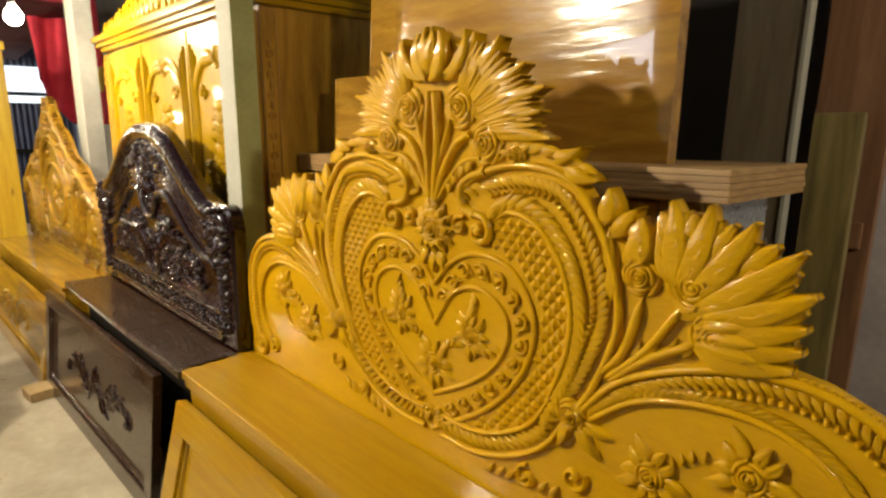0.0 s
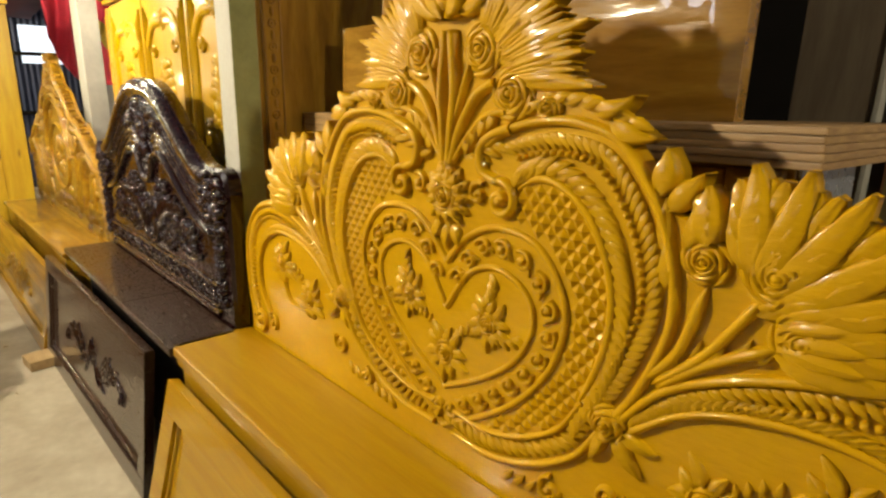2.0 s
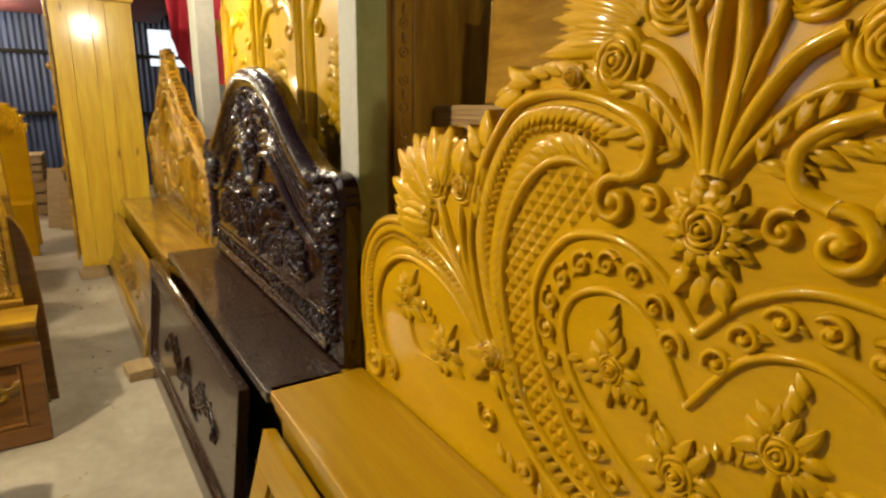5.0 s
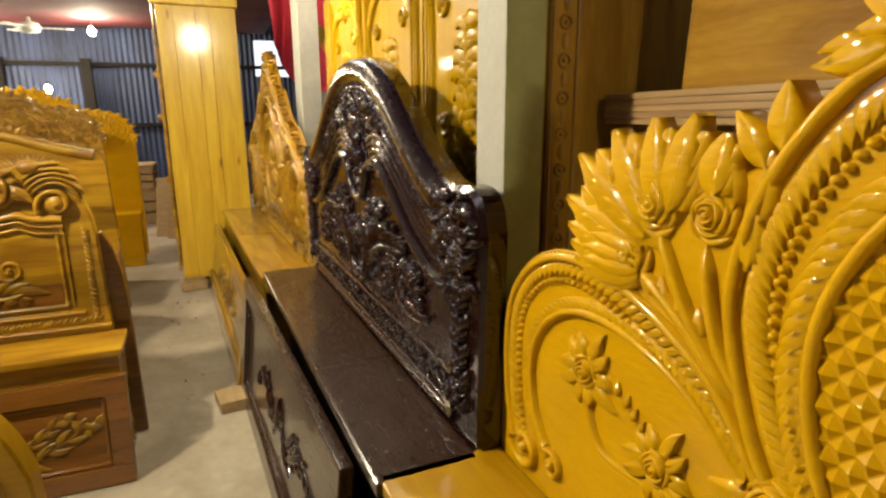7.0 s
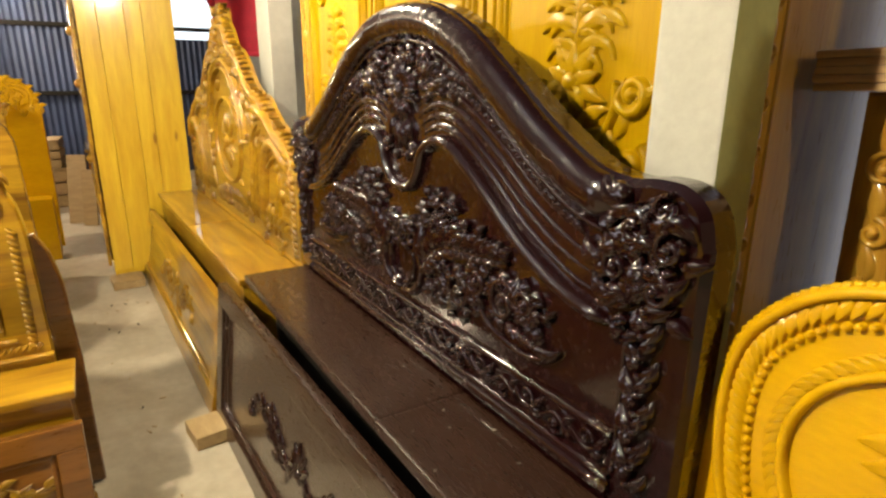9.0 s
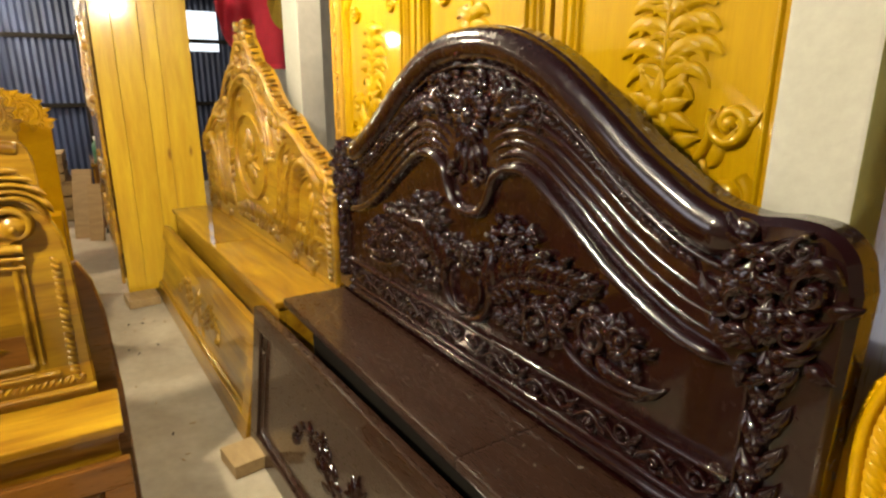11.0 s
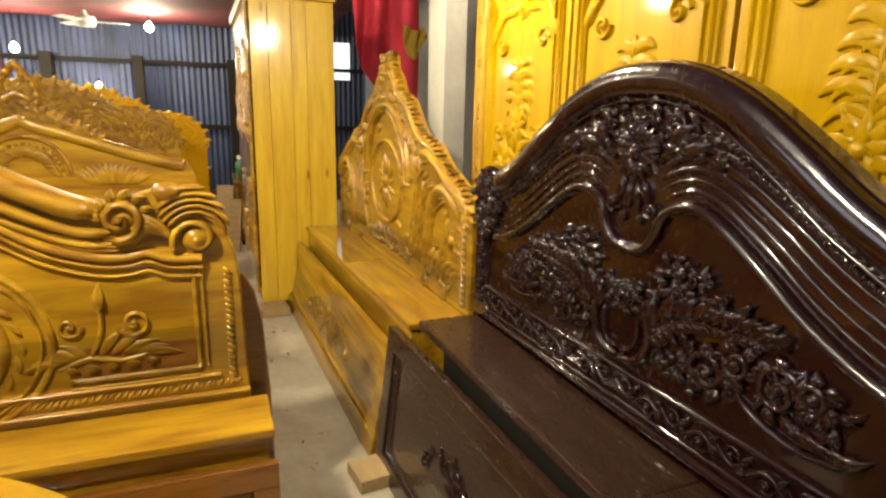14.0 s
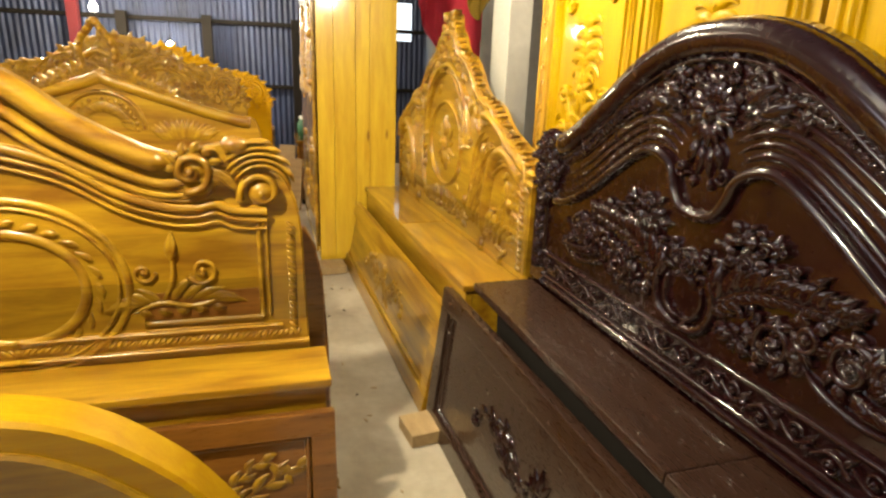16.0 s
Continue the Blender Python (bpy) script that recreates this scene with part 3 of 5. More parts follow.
    sides("knot_leaf", lambda b: leaf(leaf(leaf(b, 0.42, 0.885, -55, 0.085, 0.032, 0.02, 20), 0.40, 0.88, -100, 0.07, 0.03, 0.018, -20), 0.43, 0.89, -20, 0.07, 0.028, 0.016, 25), GOLD, hb)

    # flowers in the heart
    for k, (u, v, r) in enumerate(((0.0, 0.882, 0.040), (0.125, 0.985, 0.034), (-0.125, 0.985, 0.034))):
        b = rose(Buf(), u, v, r, 0, 0.018, 20 * k)
        for i in range(10):
            a = 36 * i + 10
            leaf(b, u + r * 0.55 * math.cos(radians(a)), v + r * 0.55 * math.sin(radians(a)), a, r * (1.05 + 0.3 * (i % 2)), r * 0.62, 0.012, 25 if i % 2 else -25)
        part("flower", b, GOLD, hb)

    def stem(b):
        q = spline([(0.03, 0.90), (0.055, 0.935), (0.09, 0.945), (0.11, 0.965)])
        feathers(b, q, 9, 0.024, 0.011, 0.010, 60)
        feathers(b, spline([(0.115, 1.01), (0.13, 1.03), (0.14, 1.06)]), 4, 0.032, 0.016, 0.011, 35)
        return feathers(b, spline([(0.14, 0.97), (0.165, 0.965), (0.19, 0.975)]), 4, 0.032, 0.015, 0.011, -30)
    sides("flower_stem", stem, GOLD, hb)

    # middle rosette and the crest above it
    part("rosette", rose(Buf(), 0.0, 1.225, 0.046, 0.004, 0.026, 12), GOLD, hb, "large carved rosette")
    for i in range(26):
        a = 27.7 * i
        r0, s0 = (0.036, 0.034) if i < 13 else (0.026, 0.028)
        part("rosette_leaf", leaf(Buf(), r0 * math.cos(radians(a)), 1.225 + r0 * math.sin(radians(a)), a, s0, 0.024, 0.014, 18, 0.0 if i < 13 else 0.007, 0, 6), GOLD, hb)
    for k, u in enumerate((0.0, 0.02, -0.02)):
        part("leaf", leaf(Buf(), u, 1.165 + 0.004 * k, -90 + u * 1200, 0.05, 0.030, 0.016), GOLD, hb)

    def stalks(b):
        tube(b, spline([(0.006, 1.29), (0.012, 1.36), (0.018, 1.43), (0.008, 1.54)]), 0.022, 0.020, 30, 0.002)
        tube(b, spline([(0.010, 1.29), (0.035, 1.36), (0.075, 1.42), (0.12, 1.445)]), 0.020, 0.018, 30, 0.001)
        tube(b, spline([(0.012, 1.29), (0.055, 1.345), (0.10, 1.385), (0.15, 1.395)]), 0.016, 0.014, 30)
        return tube(b, spline([(0.008, 1.30), (0.022, 1.38), (0.050, 1.46), (0.065, 1.50)]), 0.016, 0.015, 30)
    sides("flower_stalk", stalks, GOLD, hb)
    for u, v, r in ((0.163, 1.426, 0.047), (0.085, 1.503, 0.048), (0.245, 1.405, 0.024)):
        sides("rose", lambda b, u=u, v=v, r=r: rose(b, u, v, r * 1.05, 0.002, 0.020, 300 * u), GOLD, hb)
    sides("leaf_pair", lambda b: feathers(feathers(b, spline([(0.05, 1.31), (0.075, 1.34), (0.105, 1.36)]), 4, 0.05, 0.022, 0.014, 25), spline([(0.05, 1.31), (0.085, 1.32), (0.12, 1.335)]), 4, 0.045, 0.020, 0.014, -30), GOLD, hb)
    # tulip bud
    b = Buf()
    dome(b, 0, 1.618, 0.032, 0.052, 0, 0.034, 0, 16, 5)
    part("bud", b, GOLD, hb, "carved tulip bud")
    for u, v, a, s, w, bend in ((0.006, 1.560, 42, 0.118, 0.036, 78), (-0.006, 1.560, 138, 0.118, 0.036, -78), (0.0, 1.575, 66, 0.105, 0.030, 44), (0.0, 1.575, 114, 0.105, 0.030, -44)):
        part("bud_petal", leaf(Buf(), u, v, a, s, w, 0.018, bend, 0.016, 0.034, 9), GOLD, hb)
    for u, a, bend in ((0.03, 12, 95), (-0.03, 168, -95)):
        part("bud_sepal", leaf(Buf(), u, 1.566, a, 0.135, 0.034, 0.018, bend, 0.006, 0.034, 9), GOLD, hb)

    # fan of long leaves round the crest, between its larger tips
    tips = ((0.125, 1.655), (0.195, 1.640), (0.258, 1.583), (0.308, 1.536), (0.30, 1.49), (0.325, 1.437))
    for i in range(21):
        k, f = divmod(i / 4, 1)
        k = int(min(k, 5))
        t0, t1 = tips[k], tips[min(k + 1, 5)]
        tu, tv = t0[0] + (t1[0] - t0[0]) * f, t0[1] + (t1[1] - t0[1]) * f
        ru, rv = 0.085 + 0.075 * i / 20, 1.535 - 0.09 * i / 20
        a = math.degrees(math.atan2(tv - rv, tu - ru))
        s = math.hypot(tu - ru, tv - rv) * (1.0 if f == 0 else 0.86)
        sides("crest_leaf", lambda b: leaf(b, ru, rv, a + 5, s, 0.032 if f == 0 else 0.021, 0.014, -10, 0.0, 0.034, 8, 0.85, "leaf", 0.7), GOLD, hb)
    # foot of the crest along the arch
    sides("crest_foot", lambda b: feathers(b, spline([(0.19, 1.39), (0.26, 1.41), (0.33, 1.405), (0.385, 1.385)]), 8, 0.050, 0.024, 0.011, 25, 0, -30), GOLD, hb)
    sides("crest_tip", lambda b: leaf(leaf(b, 0.33, 1.40, 4, 0.075, 0.03, 0.02, 40, 0, 0.034), 0.365, 1.385, -28, 0.075, 0.036, 0.018, 30, 0, 0.034), GOLD, hb)
    sides("arch_leaf", lambda b: leaf(leaf(b, 0.455, 1.285, 82, 0.07, 0.045, 0.014, 10, 0, 0.034), 0.47, 1.265, 52, 0.075, 0.040, 0.014, 0, 0, 0.034), GOLD, hb)

    # wings
    wing = spline([(0.425, 0.905), (0.49, 0.985), (0.57, 1.036), (0.665, 1.072), (0.75, 1.088), (0.83, 1.085), (0.905, 1.055), (0.965, 0.995), (0.99, 0.93), (0.995, 0.85), (0.985, 0.76), (0.96, 0.685)])
    wing_in = spline([(0.45, 0.90), (0.53, 0.965), (0.62, 1.0), (0.72, 1.012), (0.80, 0.998), (0.865, 0.955), (0.90, 0.895), (0.905, 0.83), (0.885, 0.765), (0.85, 0.72)])
    sides("wing_rim", lambda b: tube(b, wing, 0.018, 0.014, 80), GOLD, hb)
    sides("wing_leaf_band", lambda b: feathers(b, offset(wing, -0.010)[3:], 52, 0.034, 0.017, 0.011, -40), GOLD, hb)
    sides("wing_fringe", lambda b: feathers(b, offset(wing, 0.003)[26:66], 34, 0.014, 0.012, 0.010, 35), GOLD, hb)
    sides("wing_bead_row", lambda b: beads(b, offset(wing, -0.040)[6:], 0.0068, 0.011), GOLD, hb)
    sides("wing_plume_band", lambda b: feathers(b, offset(wing_in, 0.004), 50, 0.038, 0.017, 0.011, 38, 0, -25), GOLD, hb)
    sides("wing_inner_rim", lambda b: tube(b, wing_in, 0.016, 0.014, 60), GOLD, hb)
    sides("wing_scroll", lambda b: curl(curl(b, 0.92, 0.68, 0.045, 1.4, 0, 0.018, 0.016, 0, -1), 0.83, 0.69, 0.03, 1.2, 40, 0.013, 0.013, 0, 1), GOLD, hb)
    for u, v, r in ((0.534, 1.205, 0.034), (0.628, 1.205, 0.044), (0.667, 1.128, 0.039)):
        sides("rose", lambda b, u=u, v=v, r=r: rose(b, u, v, r * 1.1, 0.002, 0.019, 200 * u), GOLD, hb)
    sides("wing_stalk", lambda b: tube(tube(tube(b, spline([(0.455, 0.99), (0.51, 1.06), (0.54, 1.17)]), 0.02, 0.015, 24, 0, 0.15), spline([(0.47, 0.99), (0.55, 1.07), (0.62, 1.18)]), 0.018, 0.016, 24, 0, 0.15), spline([(0.48, 0.99), (0.56, 1.06), (0.65, 1.115)]), 0.02, 0.016, 24, 0, 0.15), GOLD, hb)
    sides("wing_sprig", lambda b: feathers(b, spline([(0.50, 1.03), (0.56, 1.06), (0.62, 1.08)]), 5, 0.045, 0.018, 0.012, 40), GOLD, hb)
    # broad round-tipped leaves round the roses; the two wings were cut a little differently
    wings = (
        (False, ((0.525, 1.310), (0.579, 1.345), (0.642, 1.342), (0.709, 1.322), (0.779, 1.288), (0.803, 1.228), (0.797, 1.176), (0.795, 1.140), (0.785, 1.108))),
        (True, ((0.520, 1.300), (0.566, 1.320), (0.632, 1.316), (0.709, 1.298), (0.785, 1.260), (0.813, 1.192), (0.805, 1.150), (0.797, 1.122), (0.785, 1.100))),
    )
    for mirror, tips in wings:
        for i, (tu, tv) in enumerate(tips):
            cu, cv = (0.535, 1.19) if i == 0 else (0.60, 1.170 - 0.008 * i)
            a = math.degrees(math.atan2(tv - cv, tu - cu))
            ca, sa = math.cos(radians(a)), math.sin(radians(a))
            ru, rv = cu + 0.040 * ca, cv + 0.040 * sa
            s = math.hypot(tu - ru, tv - rv)
            b = Buf(mirror)
            leaf(b, ru, rv, a - 8, s, 0.056, 0.020, 16, 0.004, 0.022, 11, 0.72, "leaf", 0.65)
            for k, sgn in ((0.02, 1), (0.02, -1), (0.26, 1), (0.26, -1), (0.48, 1), (0.48, -1)):
                leaf(b, ru + k * s * ca, rv + k * s * sa, a + sgn * 34, s * (0.58 - 0.36 * k), 0.038, 0.017, -sgn * 38, 0.0, 0.022, 8, 0.72, "leaf", 0.5)
            part("wing_leaf", b, GOLD, hb)
    for u, v, a in ((0.475, 1.20, 100), (0.505, 1.215, 80), (0.48, 1.15, 95), (0.60, 1.15, 20)):
        sides("wing_leaf", lambda b: leaf(b, u, v, a, 0.085, 0.032, 0.014, -10, 0.0), GOLD, hb)
    for u, v, r in ((0.58, 0.84, 0.038), (0.745, 0.915, 0.040)):
        def spray(b, u=u, v=v, r=r):
            rose(b, u, v, r, 0, 0.022, 100 * u)
            for i in range(10):
                a = 36 * i
                leaf(b, u + r * 0.5 * math.cos(radians(a)), v + r * 0.5 * math.sin(radians(a)), a, r * (1.1 + 0.5 * (i % 3 == 0)), r * 0.66, 0.014, 25 if i % 2 else -25)
            return b
        sides("flower", spray, GOLD, hb)
    sides("wing_stem", lambda b: tube(feathers(b, spline([(0.62, 0.87), (0.67, 0.905), (0.71, 0.90)]), 6, 0.024, 0.012, 0.01, 60), spline([(0.60, 0.80), (0.70, 0.80), (0.745, 0.87)]), 0.014, 0.012, 24), GOLD, hb)
    sides("bottom_scrolls", lambda b: feathers(curl(curl(b, 0.30, 0.705, 0.028, 1.2, 90, 0.012, 0.013, 0, 1), 0.42, 0.76, 0.03, 1.2, 30, 0.012, 0.013, 0, -1), spline([(0.18, 0.665), (0.26, 0.675), (0.36, 0.69)]), 7, 0.04, 0.018, 0.012, 35), GOLD, hb)
    # box below
    part("box_top", box(-1.03, 1.03, -0.275, -0.004, 0.592, 0.62, 0.006), GOLDFLAT, hb, "flat varnished ledge", False)
    part("box_front", box(-1.0, 1.0, -0.25, -0.225, 0.03, 0.591, 0.004), GOLDFLAT, hb, "", False)
    part("box_moulding", box(-1.015, 1.015, -0.262, -0.2505, 0.555, 0.590, 0.005), GOLDFLAT, hb, "", False)
    for u in (-1.0, 0.975):
        part("box_end", box(u, u + 0.025, -0.224, -0.004, 0.0, 0.591, 0.004), GOLDFLAT, hb, "", False)
    part("lower_board", box(-1.0, 1.0, 0.0, 0.03, 0.0, 0.59, 0.003), GOLDFLAT, hb, "", False)
    return hb


golden_headboard()


def leaning_panel(name, m, wide, high, mat, flat, label, sprays, frame_w=0.085):
    """A framed footboard with a carved middle, tilted back against a box."""
    p = thing(name, m, label, "footboard", "leaning footboards")
    part("bottom_rail", box(-wide / 2, wide / 2, 0, 0.035, 0, frame_w, 0.005), flat, p, "", False)
    part("top_rail", box(-wide / 2, wide / 2, 0, 0.035, high - frame_w, high, 0.005), flat, p, "", False)
    for s in (-1, 1):
        part("stile", box(s * wide / 2, s * (wide / 2 - frame_w), 0.0005, 0.0345, frame_w + 0.0005, high - frame_w - 0.0005, 0.004), flat, p, "", False)
    part("panel", box(-wide / 2 + frame_w, wide / 2 - frame_w, 0.022, 0.034, frame_w, high - frame_w, 0.002), flat, p, "", False)
    ring = np.array([(-wide / 2 + frame_w + 0.009, frame_w + 0.009), (wide / 2 - frame_w - 0.009, frame_w + 0.009), (wide / 2 - frame_w - 0.009, high - frame_w - 0.009), (-wide / 2 + frame_w + 0.009, high - frame_w - 0.009)])
    b = Buf()
    for i in range(4):
        tube(b, np.array([ring[i], ring[(i + 1) % 4]]), 0.016, 0.012, 8, -0.022)
    part("panel_moulding", b, flat, p)
    mid = high / 2
    for u in sprays:
        b = Buf()
        for i in range(5):
            leaf(b, u, mid - 0.01, 90 + 24 * (i - 2), 0.10 - 0.012 * abs(i - 2), 0.034, 0.011, 10 * (i - 2), -0.022, 0, 8)
        rose(b, u, mid - 0.005, 0.036, -0.022, 0.015)
        for s in (-1, 1):
            for lift, reach in ((0.0, 1.0), (0.028, 0.72)):
                c = spline([(u + s * 0.03, mid - 0.01 + lift), (u + s * 0.12 * reach, mid - 0.065 + lift), (u + s * 0.23 * reach, mid - 0.02 + lift), (u + s * 0.34 * reach, mid + 0.035 + lift), (u + s * 0.43 * reach, mid - 0.01 + lift)])
                tube(b, c, 0.009, 0.006, 40, -0.022, 0.15)
                q, d = resample(c, 14)
                for i in range(1, 14):
                    a = math.degrees(math.atan2(d[i][1], d[i][0]))
                    leaf(b, q[i][0], q[i][1], a + 38 * (-1) ** i, (0.092 - 0.003 * i) * reach, 0.026, 0.009, -40 * (-1) ** i, -0.022)
            curl(b, u + s * 0.43, mid - 0.032, 0.026, 1.2, 90, 0.012, 0.014, -0.022, -s)
        part("carving", b, mat, p, "carved spray of leaves")
    return p


def tilted(x, y, tilt, rz):
    return pose(x, y, 0.0, 0, 0, rz) @ pose(0, 0, 0, -tilt, 0, 0)


leaning_panel("footboard", tilted(-0.20, 1.37, 14, 1.2), 1.93, 0.535, GOLD, GOLDFLAT, "golden varnished footboard leaning on the headboard's box", (0.0,), 0.10)


# ---- dark carved headboard ----
def dark_headboard():
    hb = thing("carved_headboard", pose(-2.020, 1.702, 0, 0, 0, 1.3), "glossy dark mahogany headboard with a bell-shaped top and dense carving", "headboard", "carved headboards")
    out = spline([(0.0, 1.472), (0.09, 1.466), (0.18, 1.445), (0.29, 1.396), (0.416, 1.312), (0.50, 1.252), (0.567, 1.212), (0.63, 1.180), (0.69, 1.168), (0.74, 1.173), (0.79, 1.168), (0.825, 1.14), (0.84, 1.09)], 5)
    half = [tuple(p) for p in out] + [(0.832, 0.62)]
    full = half + [(-u, v) for u, v in half[::-1] if u > 1e-6]
    part("backboard", plate(Buf(), full, 0.055, 0, 0.012), DARK, hb, "dark board with a bell-shaped top", False)
    part("top_rim", tube(Buf(), both(offset(out, -0.040)[:42]), 0.076, 0.030, 120, 0, 0.035, 9), DARK, hb, "broad rounded top moulding")
    part("rim_bead", tube(Buf(), both(offset(out, -0.084)[:40]), 0.012, 0.016, 120), DARK, hb)
    core = spline([(0.0, 1.048), (0.05, 1.058), (0.082, 1.095), (0.105, 1.145), (0.16, 1.172), (0.225, 1.165), (0.33, 1.105), (0.46, 1.018), (0.58, 0.962), (0.69, 0.938)])
    part("centre_moulding", tube(Buf(), both(core), 0.030, 0.022, 120, 0, 0.02, 7), DARK, hb, "serpentine centre moulding")
    field = [tuple(p) for p in core] + [(0.70, 0.80)]
    for k, (d, w) in enumerate(((0.032, 0.020), (0.054, 0.015), (0.076, 0.020), (0.099, 0.013))):
        c = offset(core, d)
        c = c[26:]
        c = c + np.outer(np.linspace(0, 1, len(c)) ** 1.5, (0.0, 0.006 * k))
        sides("flowing_rib", lambda b: tube(b, c, w, 0.008, 60, 0, 0.1, 5, 0.65), DARK, hb)

    def crest(b):
        dense(b, [(0.0, 1.245), (0.07, 1.255), (0.13, 1.268), (0.26, 1.262), (0.245, 1.30), (0.18, 1.345), (0.10, 1.375), (0.0, 1.385)], 0.023, 4, 0.032, 0.0125)
        leaf(b, 0.10, 1.30, 40, 0.08, 0.036, 0.020, -30, 0.006)
        leaf(b, 0.14, 1.285, 5, 0.08, 0.032, 0.018, 25, 0.006)
        return curl(b, 0.115, 1.335, 0.026, 1.2, 0, 0.013, 0.018, 0, 1)
    sides("crest_carving", crest, DARK, hb, "dense carved acanthus leaves")
    b = Buf()
    for i in range(16):
        a = 22.5 * i
        leaf(b, 0.022 * math.cos(radians(a)), 1.275 + 0.022 * math.sin(radians(a)), a, 0.050, 0.017, 0.014, 12, 0.004)
    dome(b, 0, 1.275, 0.024, 0.024, 0, 0.020, 0.004, 12, 3)
    part("crest_flower", b, DARK, hb, "carved flower with narrow petals")

    def drop(b):
        leaf(b, 0.034, 1.215, -80, 0.060, 0.020, 0.018, 15)
        leaf(b, 0.012, 1.205, -88, 0.066, 0.018, 0.016, 10)
        curl(b, 0.066, 1.150, 0.020, 1.2, 200, 0.012, 0.018, 0, 1)
        return dome(b, 0.028, 1.125, 0.012, 0.016, 0, 0.014, 0, 8, 3)
    sides("drop_carving", drop, DARK, hb)

    def slope(b):
        q, d = resample(offset(core, 0.128)[32:-10], 30)
        for i in range(30):
            a = math.degrees(math.atan2(d[i][1], d[i][0]))
            leaf(b, q[i][0], q[i][1], a + 50, 0.034, 0.016, 0.014, -40)
            leaf(b, q[i][0], q[i][1], a - 40, 0.032, 0.015, 0.013, 40)
            if i % 3 == 0:
                curl(b, q[i][0], q[i][1], 0.014, 1.1, 60 * i, 0.008, 0.014, 0, (-1) ** i, 10)
        return b
    for d0, w in ((0.152, 0.020), (0.174, 0.012)):
        sides("outer_rib", lambda b: tube(b, offset(core, d0)[36:-6], w, 0.011, 50, 0, 0.15, 5, 0.4), DARK, hb)
    sides("slope_carving", slope, DARK, hb, "running leaf carving down the slope")

    # floral centre panel: a leafy upper sprig, a scroll below the middle and two scrolled flowers beside it
    rng = random.Random(5)

    def panel(b):
        tube(b, spline([(0.0, 0.782), (0.055, 0.790), (0.092, 0.828), (0.098, 0.880), (0.075, 0.93)]), 0.024, 0.020, 40, 0, 0.05)
        tube(b, spline([(0.0, 0.800), (0.04, 0.812), (0.062, 0.850), (0.058, 0.90)]), 0.014, 0.016, 30, 0, 0.1)
        main = spline([(0.095, 0.87), (0.15, 0.915), (0.22, 0.945), (0.31, 0.955), (0.41, 0.968)])
        tube(b, main, 0.016, 0.016, 40, 0, 0.1)
        q, d = resample(main, 15)
        for i in range(15):
            a = math.degrees(math.atan2(d[i][1], d[i][0]))
            s = 1.0 - 0.045 * i
            leaf(b, q[i][0], q[i][1], a + 48 + 26 * rng.random(), (0.095 + 0.02 * rng.random()) * s, 0.030, 0.020, -55, 0.002, 0, 8)
            leaf(b, q[i][0], q[i][1], a - 50 - 20 * rng.random(), 0.055 * s, 0.024, 0.018, 50, 0.002)
        leaf(b, 0.36, 0.978, -6, 0.075, 0.034, 0.018, 0, 0.003, 0, 8)
        for u, v, r, h in ((0.27, 0.855, 0.046, -1), (0.425, 0.885, 0.050, 1), (0.335, 0.90, 0.028, 1), (0.49, 0.90, 0.026, -1)):
            curl(b, u, v, r, 1.5, 200 + 200 * rng.random(), 0.018, 0.020, 0, h)
            for i in range(6):
                a = 60 * i + 40 * rng.random()
                leaf(b, u + r * 0.75 * math.cos(radians(a)), v + r * 0.75 * math.sin(radians(a)), a + 40 * h, 0.040, 0.022, 0.018, 50 * h, 0.002)
        for i in range(7):
            leaf(b, 0.44 + 0.016 * i, 0.852 - 0.006 * i, -58 + 12 * i, 0.062, 0.022, 0.019, 40, 0.002, 0, 7)
        tube(b, spline([(0.33, 0.845), (0.39, 0.815), (0.47, 0.800), (0.545, 0.812), (0.562, 0.845)]), 0.018, 0.016, 30, 0, 0.15)
        dense(b, [(0.012, 0.90), (0.06, 0.92), (0.12, 0.955), (0.19, 0.975), (0.27, 0.98), (0.36, 0.985), (0.31, 1.02), (0.24, 1.052), (0.19, 1.075), (0.13, 1.045), (0.085, 0.985), (0.012, 0.975)], 0.0235, 9, 0.033, 0.017, 0.15)
        dense(b, [(0.31, 0.90), (0.40, 0.945), (0.49, 0.945), (0.54, 0.91), (0.555, 0.84), (0.50, 0.82), (0.47, 0.86), (0.38, 0.92)], 0.0235, 21, 0.032, 0.016, 0.15)
        return dense(b, [(0.11, 0.80), (0.22, 0.795), (0.32, 0.80), (0.33, 0.86), (0.29, 0.93), (0.20, 0.925), (0.12, 0.87)], 0.0235, 17, 0.032, 0.016, 0.2)
    sides("floral_panel", panel, DARK, hb, "carved scrolls, feathered leaves and flowers")
    part("panel_flower", rose(Buf(), 0, 0.935, 0.040, 0.002, 0.022), DARK, hb)
    for u, v, r in ((0.17, 0.985, 0.034), (0.425, 0.885, 0.028)):
        sides("panel_flower", lambda b: rose(b, u, v, r, 0.004, 0.022), DARK, hb)

    # corner blocks
    def corner(b):
        for i in range(9):
            v = 0.68 + 0.032 * i
            leaf(b, 0.757, v, 90 - 55 * (-1) ** i, 0.052, 0.024, 0.020, 50 * (-1) ** i, 0.002)
            leaf(b, 0.757, v + 0.012, 90 + 40 * (-1) ** i, 0.040, 0.022, 0.020, -40 * (-1) ** i, 0.002)
            dome(b, 0.757, v + 0.008, 0.012, 0.009, 0, 0.020, 0, 8, 3)
